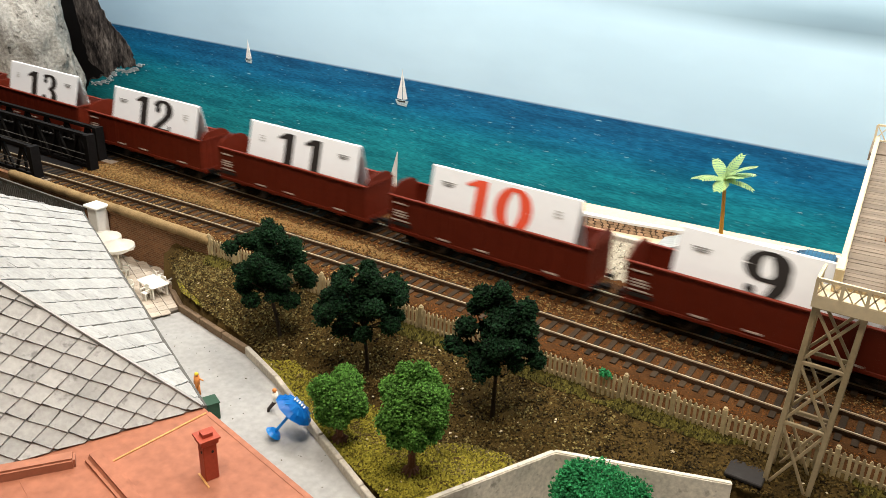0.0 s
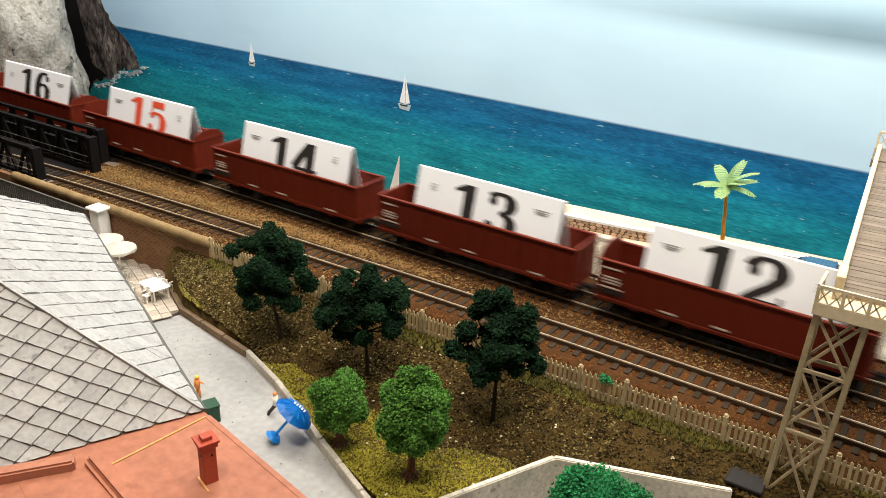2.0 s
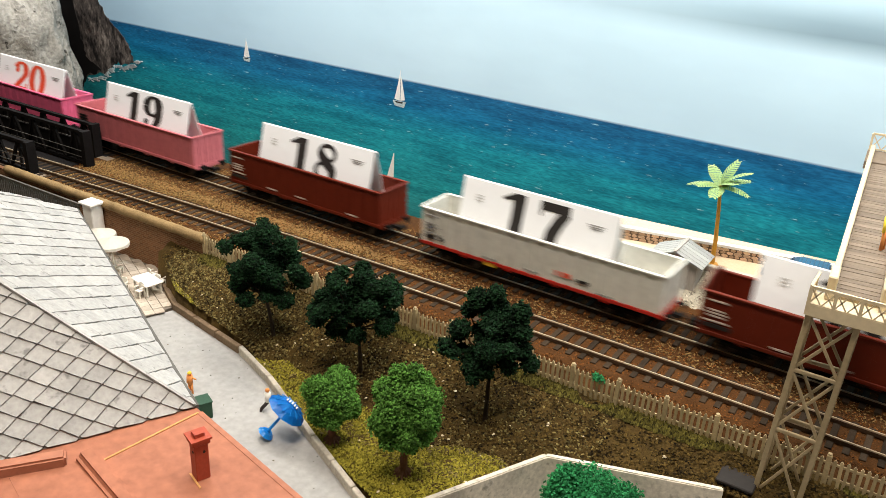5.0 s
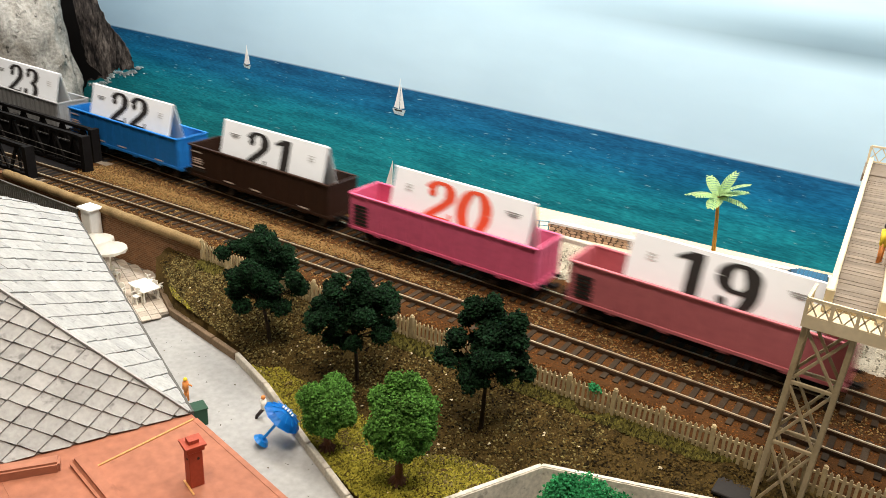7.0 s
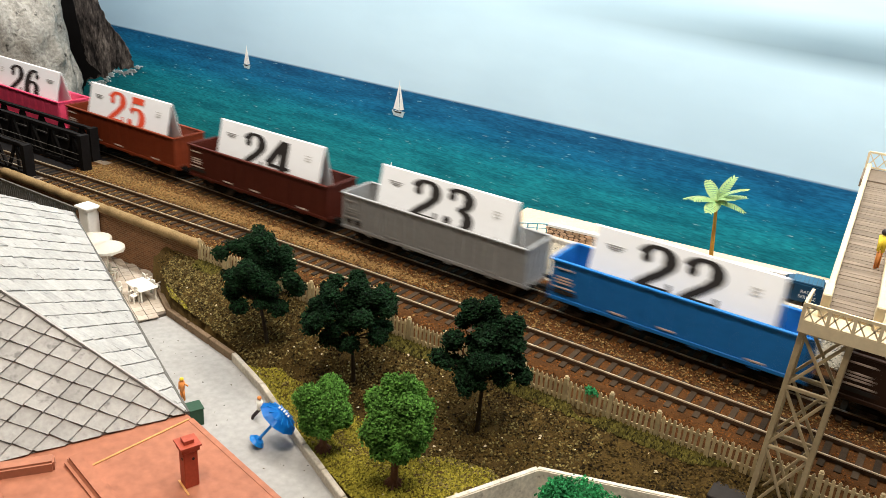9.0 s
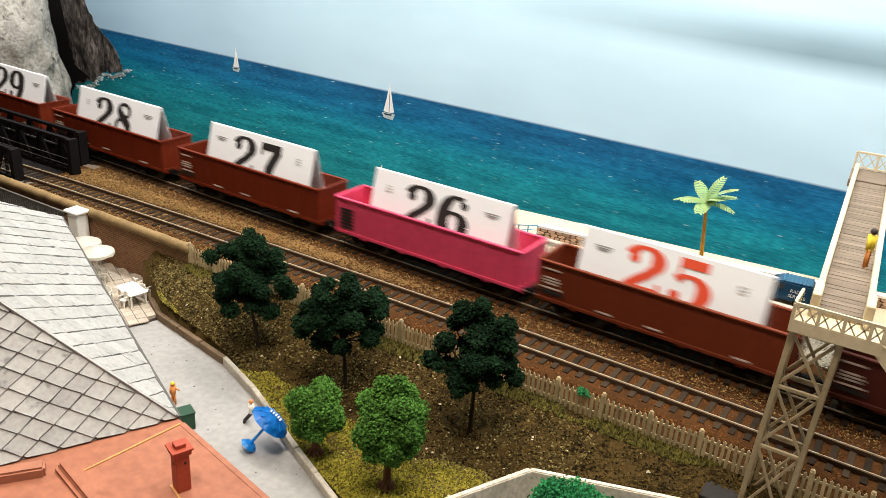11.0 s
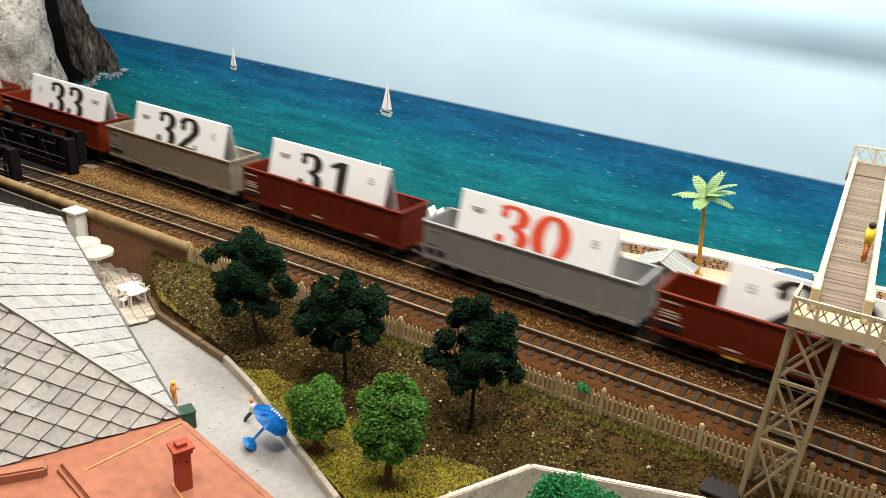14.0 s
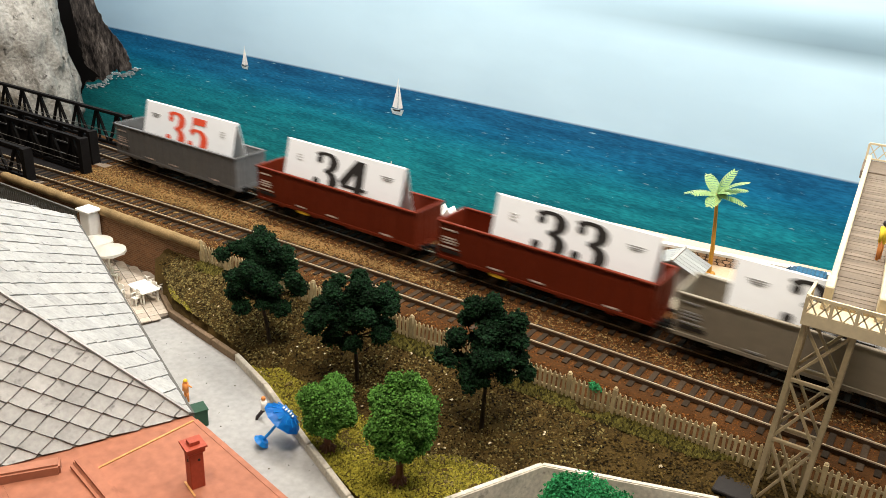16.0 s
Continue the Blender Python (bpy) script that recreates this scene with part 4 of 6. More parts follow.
TX0, TX1, TY0, TY1, TB = -0.0238, -0.0052, 0.3280, 0.3395, -0.042
LEAN = 0.048


def tower_bar(name, a, b, w, h):
    """A bar of the tower, which leans a little along the line."""
    p, q = [(x + LEAN * (z - 0.079), y, z) for x, y, z in (a, b)]
    bm = bar(bmesh.new(), p, q, w, h)
    bmesh.ops.bevel(bm, geom=bm.edges[:], offset=0.00022, segments=1, affect="EDGES")
    part(name, bm, M["tower"], foot)


for x in (TX0, TX1):
    for y in (TY0, TY1):
        tower_bar("tower_leg", (x, y, TB), (x, y, 0.0790), 0.0023, 0.0019)
levels = [0.0765, 0.0495, 0.0185, -0.0180, -0.0400]
for i, z in enumerate(levels):
    for y in (TY0, TY1):
        tower_bar("cross_member", (TX0, y - 0.0002, z), (TX1, y - 0.0002, z), 0.0014, 0.0017)
    for x in (TX0, TX1):
        tower_bar("cross_member", (x, TY0, z), (x, TY1, z), 0.0012, 0.0016)
    if i:
        zt = levels[i - 1]
        for y in (TY0 - 0.0003, TY1 + 0.0003):
            tower_bar("brace", (TX0, y, zt), (TX1, y, z), 0.0008, 0.0014)
            tower_bar("brace", (TX0, y + 0.0007, z), (TX1, y + 0.0007, zt), 0.0008, 0.0014)
        for x in (TX0, TX1):
            tower_bar("brace", (x, TY0, zt), (x, TY1, z), 0.0008, 0.0013)
# landing
part("landing", boxed(-0.0252, 0.0090, 0.3255, 0.3420, 0.0785, 0.0812, bevel=0.0004), M["cream"], foot)
part("landing_fascia", boxed(-0.0256, 0.0095, 0.3246, 0.3256, 0.0772, 0.0822), M["cream"], foot)


def lattice_rail(p, q, z0, h, bays, parent):
    """A low railing with crossed bars between posts."""
    p, q = Vector(p), Vector(q)
    r = part("railing", bar(bmesh.new(), (*p, z0 + h), (*q, z0 + h), 0.0012, 0.0013), M["cream"], parent, "cream lattice railing")
    part("bottom_rail", bar(bmesh.new(), (*p, z0 + 0.001), (*q, z0 + 0.001), 0.0010, 0.0010), M["cream"], r)
    for k in range(bays + 1):
        a = p.lerp(q, k / bays)
        if k % 2 == 0:
            part("post", bar(bmesh.new(), (*a, z0 - 0.001), (*a, z0 + h), 0.0013), M["cream"], r)
        if k < bays:
            b = p.lerp(q, (k + 1) / bays)
            part("cross_bar", bar(bmesh.new(), (*a, z0 + 0.001), (*b, z0 + h), 0.0005, 0.0006), M["cream"], r)
            part("cross_bar", bar(bmesh.new(), (*a, z0 + h), (*b, z0 + 0.001), 0.0005, 0.0006), M["cream"], r)


lattice_rail((-0.0249, 0.3252), (0.0090, 0.3252), 0.0812, 0.0085, 7, foot)
lattice_rail((-0.0250, 0.3256), (-0.0250, 0.3415), 0.0812, 0.0085, 3, foot)
# deck over the tracks
AX = Vector((-0.0090, 0.3400, 0.0))
AD = Vector((-0.0740, 0.99726, 0.0))
AN = Vector((0.99726, 0.0740, 0.0))
LEN = 0.214
deck_rot = Matrix((AN, AD, Vector((0, 0, 1)))).transposed().to_4x4()
deck = Matrix.Translation(AX) @ deck_rot
part("deck_beam", boxed(-0.0095, 0.0095, 0, LEN + 0.03, 0.0790, 0.0826, m=deck), M["tower"], foot)
pl_me = None
k = 0
while k * 0.0042 < LEN - 0.002:
    ob = part("deck_plank", boxed(-0.0088, 0.0088, -0.0019, 0.0019, -0.0008, 0.0006) if pl_me is None else pl_me, M["plank"], foot)
    pl_me = ob.data
    ob.matrix_basis = deck @ Matrix.Translation((0, 0.003 + k * 0.0042, 0.0835 + random.uniform(-0.0001, 0.0001)))
    k += 1
for s in (-1, 1):
    part("side_girder", boxed(s * 0.0088, s * 0.0115, -0.001, LEN + 0.03, 0.0795, 0.0885, m=deck, bevel=0.0004), M["cream"], foot, "cream side girder")
    part("end_block", boxed(s * 0.0084, s * 0.0120, -0.004, 0.010, 0.0812, 0.0920, m=deck, bevel=0.0005), M["cream"], foot)
part("far_landing", boxed(-0.0130, 0.0400, LEN, LEN + 0.030, 0.0800, 0.0850, m=deck), M["plank"], foot)
fa, fb = deck @ Vector((-0.0120, LEN + 0.029, 0)), deck @ Vector((0.0400, LEN + 0.029, 0))
lattice_rail(fa[:2], fb[:2], 0.0850, 0.0110, 8, foot)
for s in (-0.010, 0.012):
    for t in (LEN + 0.004, LEN + 0.026):
        a = deck @ Vector((s, t, 0))
        part("far_leg", boxed(a.x - 0.0012, a.x + 0.0012, a.y - 0.0012, a.y + 0.0012, -0.040, 0.0800), M["tower"], foot)
# stair going down from the landing
for y in (0.3262, 0.3405):
    part("stair_stringer", bar(bmesh.new(), (0.0085, y, 0.0795), (0.0815, y, 0.0050), 0.0012, 0.0052), M["cream"], foot, "sloping cream stair side")
for k in range(16):
    x, z = 0.0115 + 0.0044 * k, 0.0770 - 0.0045 * k
    part("stair_tread", boxed(x, x + 0.0046, 0.3265, 0.3402, z - 0.0006, z + 0.0004), M["plank"], foot)

for y in (0.3254, 0.3410):
    rail = part("stair_railing", bar(bmesh.new(), (0.0088, y, 0.0896), (0.0818, y, 0.0151), 0.0011, 0.0012), M["cream"], foot, "sloping cream lattice railing")
    for k in range(9):
        xa, za = 0.0088 + 0.0091 * k, 0.0815 - 0.0093 * k
        part("post", bar(bmesh.new(), (xa, y, za - 0.002), (xa, y, za + 0.0085), 0.0011), M["cream"], rail)
        if k < 8:
            part("cross_bar", bar(bmesh.new(), (xa, y, za), (xa + 0.0091, y, za - 0.0008), 0.0005, 0.0006), M["cream"], rail)
            part("cross_bar", bar(bmesh.new(), (xa, y, za + 0.0075), (xa + 0.0091, y, za - 0.0088), 0.0005, 0.0006), M["cream"], rail)

# ---- figures: small plain moulded shapes ----


def figure(m, h, material, label, sit=False, arm=True):
    bm = bmesh.new()
    w = h * 0.075
    if not sit:
        rod(bm, (-w * 0.7, 0, 0), (-w * 0.6, 0, h * 0.48), w * 0.5, w * 0.75, 8)
        rod(bm, (w * 0.9, 0, 0), (w * 0.5, 0, h * 0.48), w * 0.5, w * 0.75, 8)
    else:
        rod(bm, (0, -h * 0.25, h * 0.1), (0, 0, h * 0.42), w * 0.9, w, 8)
        rod(bm, (0, -h * 0.27, 0), (0, -h * 0.25, h * 0.12), w * 0.7, w * 0.7, 8)
    rod(bm, (0, 0, h * 0.42), (0, 0, h * 0.80), w * 1.2, w * 1.5, 10)
    if arm:
        rod(bm, (w, 0, h * 0.74), (w * 3.4, 0, h * 0.66), w * 0.5, w * 0.4, 6)
    rod(bm, (-w * 1.3, 0, h * 0.76), (-w * 1.7, 0, h * 0.45), w * 0.5, w * 0.4, 6)
    ball(bm, (0, 0, h * 0.90), h * 0.085, 2)
    ob = part("figurine", bm, material[0][1], None, smooth=True)
    for _, paint in material[1:]:
        ob.data.materials.append(paint)
    for f in ob.data.polygons:
        f.material_index = max(i for i, (z, _) in enumerate(material) if f.center.z >= z * h or i == 0)
    ob.matrix_basis = m
    return tagged(ob, label, "figurine", "figurines")


figure(pose(-0.3180, 0.2490, ROAD, 0, 0, 20), 0.0150, [(0, M["skin"]), (0.3, M["fig_dark"]), (0.48, M["skin"]), (0.9, M["fig_yellow"])], "small orange moulded figurine standing on the grey road")
figure(pose(-0.2715, 0.2625, ROAD, 0, 0, -50), 0.0150, [(0, M["fig_dark"]), (0.44, M["white_plastic"]), (0.83, M["skin"])], "small white-shirted seated figurine at the kerb", sit=True, arm=False)
p = deck @ Vector((0.0055, 0.062, 0.0842))
figure(pose(p.x, p.y, p.z, 0, 0, 70), 0.0200, [(0, M["skin"]), (0.34, M["blue_rail"]), (0.5, M["fig_yellow"]), (0.83, M["fig_dark"])], "small yellow-shirted moulded figurine walking on the footbridge deck", arm=False)

# ---- fallen parasol, bin, terrace furniture ----
umbrella = thing("parasol", look((-0.2550, 0.2445, -0.0345), (-0.2550 + 0.455, 0.2445 + 0.434, -0.0345 + 0.771)), "blue plastic parasol tipped over against the kerb", "parasol")
bm = bmesh.new()
n, rings = 20, [(0.0, -0.0220), (0.0040, -0.0213), (0.0080, -0.0194), (0.0108, -0.0166)]
vs = [[bm.verts.new((r * math.cos(2 * math.pi * k / n) * (1.05 if i == 3 and k % 2 else 1), r * math.sin(2 * math.pi * k / n) * (1.05 if i == 3 and k % 2 else 1), z)) for k in range(n)] for i, (r, z) in enumerate(rings) if r]
top = bm.verts.new((0, 0, rings[0][1]))
for k in range(n):
    bm.faces.new((top, vs[0][k], vs[0][(k + 1) % n]))
    for i in range(2):
        bm.faces.new((vs[i][k], vs[i + 1][k], vs[i + 1][(k + 1) % n], vs[i][(k + 1) % n]))
bmesh.ops.solidify(bm, geom=bm.faces[:], thickness=0.0005)
part("canopy", bm, M["blue_gloss"], umbrella)
bm = bmesh.new()
rod(bm, (0, 0, 0), (0, 0, -0.0225), 0.0008, None, 8)
part("pole", bm, M["blue_gloss"], umbrella)
bm = bmesh.new()
rod(bm, (0, 0, 0.001), (0, 0, -0.0008), 0.0046, 0.0030, 16)
part("foot", bm, M["blue_gloss"], umbrella)
for k in range(12):
    a = 2 * math.pi * k / 12
    part("rib", bar(bmesh.new(), (0.0004 * math.cos(a), 0.0004 * math.sin(a), -0.0222), (0.0090 * math.cos(a), 0.0090 * math.sin(a), -0.0194), 0.0004, 0.0004), M["blue_gloss"], umbrella)
side = (umbrella.matrix_basis.to_3x3().inverted() @ Vector((0.73, 0.11, -0.66)))
side.z = 0
side.normalize()
across = Vector((-side.y, side.x, 0))
if (umbrella.matrix_basis.to_3x3() @ across).z < 0:
    across = -across
for k in range(5):
    c = side * (0.0016 * (k - 2)) + across * 0.0012
    p, q = c + across * 0.0011, c - across * 0.0011
    part("printed_bar", bar(bmesh.new(), (p.x, p.y, -0.0228 + p.length * 0.16), (q.x, q.y, -0.0228 + q.length * 0.16), 0.0008, 0.0003), M["white_paint"], umbrella, "white lettering bar")

cabinet = thing("service_box", pose(-0.2960, 0.2385, ROAD, 0, 0, -24) @ Matrix.Scale(0.84, 4), "dark green service box with white lid edge on the road", "service box")
part("body", boxed(-0.0050, 0.0050, -0.0045, 0.0045, 0, 0.0120, bevel=0.0004), M["green_paint"], cabinet)
part("lid", boxed(-0.0054, 0.0054, -0.0049, 0.0049, 0.0120, 0.0128), M["green_paint"], cabinet)
part("lid_edge", boxed(-0.0054, 0.0054, -0.0056, -0.0046, 0.0118, 0.0129), M["white_plastic"], cabinet, "white lid edge")


def chair(x, y, a):
    c = thing("garden_chair", pose(x, y, TERRACE, 0, 0, a), "white plastic garden chair on the terrace", "chair", "terrace chairs")
    part("seat", boxed(-0.0024, 0.0024, -0.0024, 0.0024, 0.0048, 0.0055, bevel=0.0002), M["white_plastic"], c)
    bm = bmesh.new()
    prism(bm, [(-0.0024, 0.0055), (0.0024, 0.0055), (0.0024, 0.0095), (0.0014, 0.0108), (-0.0014, 0.0108), (-0.0024, 0.0095)], -0.0025, -0.0019, Matrix.Rotation(radians(90), 4, "X"))
    part("backrest", bm, M["white_plastic"], c)
    for s in (-1, 1):
        part("armrest", boxed(s * 0.0024, s * 0.0030, -0.0024, 0.0022, 0.0074, 0.0080), M["white_plastic"], c)
        for q in (-1, 1):
            part("leg", boxed(s * 0.0022 - 0.0004, s * 0.0022 + 0.0004, q * 0.0021 - 0.0004, q * 0.0021 + 0.0004, 0, 0.0050), M["white_plastic"], c)
    return c


chair(-0.4465, 0.3275, 170)
chair(-0.4345, 0.3250, 185)
chair(-0.4480, 0.3040, 20)
chair(-0.4330, 0.3060, 0)
chair(-0.4740, 0.3200, 120)
table = thing("garden_table", pose(-0.4360, 0.3150, TERRACE, 0, 0, -10), "white plastic garden table on the terrace", "table")
part("tabletop", boxed(-0.0105, 0.0105, -0.0068, 0.0068, 0.0084, 0.0094, bevel=0.0004), M["white_plastic"], table)
for s in (-1, 1):
    for q in (-1, 1):
        part("leg", boxed(s * 0.0085 - 0.0005, s * 0.0085 + 0.0005, q * 0.0052 - 0.0005, q * 0.0052 + 0.0005, 0, 0.0086), M["white_plastic"], table)


def parasol_white(x, y, z, tilt):
    u = thing("garden_parasol", pose(x, y, z, tilt, 0, 0), "white scalloped garden parasol on the terrace", "parasol", "white parasols")
    bm = bmesh.new()
    nn = 16
    ring = [bm.verts.new((0.0125 * math.cos(2 * math.pi * k / nn), 0.0125 * math.sin(2 * math.pi * k / nn), 0.0250)) for k in range(nn)]
    low = [bm.verts.new((0.0128 * math.cos(2 * math.pi * k / nn), 0.0128 * math.sin(2 * math.pi * k / nn), 0.0236 - 0.0008 * (k % 2))) for k in range(nn)]
    top = bm.verts.new((0, 0, 0.0292))
    for k in range(nn):
        bm.faces.new((top, ring[k], ring[(k + 1) % nn]))
        bm.faces.new((ring[k], low[k], low[(k + 1) % nn], ring[(k + 1) % nn]))
    bmesh.ops.solidify(bm, geom=bm.faces[:], thickness=0.0004)
    part("canopy", bm, M["white_plastic"], u)
    part("pole", rod(bmesh.new(), (0, 0, 0), (0, 0, 0.0290), 0.0006, None, 8), M["white_plastic"], u)
    part("foot", rod(bmesh.new(), (0, 0, 0), (0, 0, 0.0012), 0.0040, 0.0030, 14), M["white_plastic"], u)
    return u


parasol_white(-0.4760, 0.3180, TERRACE, 0)
parasol_white(-0.4960, 0.3220, TERRACE, 0)

gate = thing("gate_pillar", Matrix(), "white gate pillar with grey lattice railing by the terrace", "gate pillar")
part("pillar", boxed(-0.5290, -0.5180, 0.3335, 0.3435, TERRACE - 0.001, 0.0010, bevel=0.0006), M["white_paint"], gate)
part("pillar_cap", boxed(-0.5310, -0.5160, 0.3318, 0.3445, 0.0010, 0.0032, bevel=0.0006), M["white_paint"], gate)
rail_grey = thing("grey_railing", Matrix(), "grey wooden slat railing behind the house", "railing")
part("top_bar", boxed(-0.665, -0.531, 0.3330, 0.3345, -0.0012, 0.0004), M["iron_grey"], rail_grey)
part("bottom_bar", boxed(-0.665, -0.531, 0.3330, 0.3345, -0.0150, -0.0138), M["iron_grey"], rail_grey)
for k in range(46):
    x = -0.664 + 0.0029 * k
    part("slat", boxed(x - 0.0006, x + 0.0006, 0.3332, 0.3342, -0.036, -0.0010), M["iron_grey"], rail_grey)

# ---- trees ----
def clumps(name, blobs, size, count, material, parent, seed, squash=0.9):
    """A crown of many small faceted tufts spread over uneven lobes."""
    r = np.random.default_rng(seed)
    base = np.array([(1, 0, 0), (0, 1, 0), (-1, 0, 0), (0, -1, 0), (0, 0, 1), (0, 0, -1)], float)
    faces = np.array([(0, 1, 4), (1, 2, 4), (2, 3, 4), (3, 0, 4), (1, 0, 5), (2, 1, 5), (3, 2, 5), (0, 3, 5)])
    area = np.array([b[3] ** 2 for b in blobs])
    pick = r.choice(len(blobs), count, p=area / area.sum())
    d = r.normal(size=(count, 3))
    d /= np.linalg.norm(d, axis=1)[:, None]
    rad = np.array([blobs[i][3] for i in pick]) * r.uniform(0.6, 1.0, count) + r.choice([0, 0.0007, 0.0016], count, p=[0.6, 0.3, 0.1])
    c = np.array([blobs[i][:3] for i in pick]) + d * rad[:, None] * np.array([1, 1, squash])
    s = size * r.uniform(0.55, 1.35, (count, 1, 1)) * (1 + r.uniform(-0.55, 0.55, (count, len(base), 1)))
    v = (base[None] * s) + c[:, None, :]
    f = faces[None] + (np.arange(count) * len(base))[:, None, None]
    me = bpy.data.meshes.new(name)
    me.from_pydata(v.reshape(-1, 3).tolist(), [], f.reshape(-1, 3).tolist())
    me.materials.append(material)
    ob = new(name, me)
    ob.parent = parent
    bm = bmesh.new()
    for b in blobs:
        ball(bm, b[:3], b[3] * 0.64, 2, (1, 1, squash))
    part("inner_crown", bm, material, ob)
    return ob


def dark_tree(x, y, z, height, rad, crown_base, seed, lean=0.0):
    t = thing("tree", pose(x, y, z), "dark green model tree with thin brown trunk on the bank", "tree", "dark trees on the bank")
    r = random.Random(seed)
    bm = bmesh.new()
    pts = [Vector((0, 0, -0.003)), Vector((lean * 0.3, 0, crown_base * 0.5)), Vector((lean, 0, crown_base + 0.006)), Vector((lean * 1.2, 0.001, height * 0.8))]
    for i in range(3):
        rod(bm, pts[i], pts[i + 1], 0.0013 - 0.0002 * i, 0.0011 - 0.0002 * i, 8)
    part("trunk", bm, M["trunk"], t, "thin dark brown trunk")
    blobs = []
    hc = (height - crown_base) / 2
    while len(blobs) < 46:
        p = Vector((r.uniform(-1, 1), r.uniform(-1, 1), r.uniform(-1, 1)))
        if p.length > 1 or p.length < 0.45 or noise.noise(p * 1.7 + Vector((seed, 0, 0))) < -0.12:
            continue
        br = rad * r.uniform(0.10, 0.25)
        reach = 1.02 + 0.16 * noise.noise(p * 2.2 + Vector((0, seed, 0)))
        blobs.append((lean + p.x * rad * reach, p.y * rad * reach, crown_base + hc + p.z * hc * reach, br))
    blobs.append((lean, 0, crown_base + hc * 0.85, rad * 0.42))
    blobs.append((lean * 1.2, 0, crown_base + hc * 1.35, rad * 0.30))
    for b in blobs[:9]:
        part("limb", rod(bmesh.new(), pts[2], Vector(b[:3]), 0.0006, 0.0003, 5), M["trunk"], t)
    clumps("crown", blobs, 0.00070, 21000, M["leaf_dark"], t, seed)
    return t


def bush_tree(x, y, z, height, rad, crown_base, seed, material, label):
    t = thing("tree", pose(x, y, z), label, "tree", "round trees on the lawn")
    part("trunk", rod(bmesh.new(), (0, 0, -0.002), (0, 0, crown_base + 0.008), 0.0022, 0.0014, 9), M["trunk_brown"], t, "short brown trunk")
    bm = bmesh.new()
    for k in range(11):
        a = 2 * math.pi * k / 11
        rod(bm, (0.0012 * math.cos(a), 0.0012 * math.sin(a), 0.0028), (0.0052 * math.cos(a), 0.0052 * math.sin(a), -0.0004), 0.0010, 0.0007, 5)
    part("root_flare", bm, M["trunk_brown"], t)
    hc = (height - crown_base) / 2
    r = random.Random(seed)
    blobs = [(0, 0, crown_base + hc, rad * 0.80)]
    for k in range(20):
        a, e = r.uniform(0, 6.28), r.uniform(-0.9, 0.95)
        q = math.sqrt(max(0, 1 - e * e)) * 0.72
        br = rad * r.uniform(0.26, 0.36)
        blobs.append((math.cos(a) * q * rad, math.sin(a) * q * rad, crown_base + hc + e * (hc - br * 0.9), br))
    clumps("crown", blobs, 0.00060, 24000, material, t, seed, 1.0)
    return t


dark_tree(-0.3120, 0.3100, garden_z(-0.312, 0.310) - 0.001, 0.0710, 0.0248, 0.0215, 15, -0.0060)
dark_tree(-0.2440, 0.3095, garden_z(-0.244, 0.3095) - 0.001, 0.0695, 0.0228, 0.0225, 23, -0.002)
dark_tree(-0.1605, 0.3075, garden_z(-0.1605, 0.3075) - 0.001, 0.0725, 0.0225, 0.0265, 37, 0.001)
bush_tree(-0.2230, 0.2590, garden_z(-0.223, 0.259), 0.0430, 0.0150, 0.0085, 5, M["leaf_bright"], "small round bright green tree on the grass")
bush_tree(-0.1740, 0.2540, garden_z(-0.174, 0.254), 0.0600, 0.0172, 0.0145, 8, M["leaf_bright"], "oval bright green tree with brown root flare")
bush_tree(-0.0860, 0.2690, -0.042, 0.0445, 0.0240, 0.0080, 9, M["leaf_mid"], "emerald green round tree in the yard")

shed = thing("shed", Matrix(), "low dark shed with flat roof in the yard", "shed")
part("wall", boxed(-0.0440, -0.0290, 0.3215, 0.3330, -0.042, -0.0150), M["shed"], shed)
part("roof", boxed(-0.0450, -0.0280, 0.3205, 0.3340, -0.0150, -0.0132, bevel=0.0004), M["shed"], shed)

sprig = thing("sprig", pose(-0.1165, 0.3440, 0.0015), "small green sprig caught on the picket fence", "sprig")
clumps("leaves", [(0, 0, 0.001, 0.0022), (0.0022, 0, 0.0005, 0.0014)], 0.0007, 70, M["leaf_mid"], sprig, 77)

# ---- behind the line: sea wall, hut, palm, van ----
SEAW = [(-0.2235, 0.505), (-0.17, 0.511), (-0.11, 0.5225), (-0.046, 0.5335), (0.06, 0.550)]
seawall = thing("sea_wall", Matrix(), "low sea wall of pinkish stones with white cap", "sea wall", "", "structure")
rs = random.Random(12)
for i in range(len(SEAW) - 1):
    a, b = Vector((*SEAW[i], 0)), Vector((*SEAW[i + 1], 0))
    d = (b - a).normalized()
    nrm = Vector((d.y, -d.x, 0))
    part("wall_core", bar(bmesh.new(), (*a[:2], 0.0125), (*b[:2], 0.0125), 0.0030, 0.0110), M["mortar"], seawall)
    part("cap", bar(bmesh.new(), (*a[:2], 0.0188), (*b[:2], 0.0188), 0.0046, 0.0018), M["white_paint"], seawall, "white cap")
    ln = (b - a).length
    for row in range(3):
        s = rs.uniform(-0.002, 0)
        while s < ln:
            w = rs.uniform(0.0030, 0.0062)
            c = a + d * (s + w / 2) + nrm * 0.0016
            bm = bmesh.new()
            m = Matrix.Translation((c.x, c.y, 0.0122 + row * 0.0022)) @ Matrix((d, Vector((0, 0, 1)), nrm)).transposed().to_4x4()
            pts = [(math.cos(q) * w * 0.46 * rs.uniform(0.85, 1.1), math.sin(q) * 0.00105 * rs.uniform(0.8, 1.15)) for q in [k * math.pi / 4 + 0.39 for k in range(8)]]
            prism(bm, pts, -0.0004, rs.uniform(0.0003, 0.0006), m)
            part("stone", bm, M["stone"], seawall)
            s += w
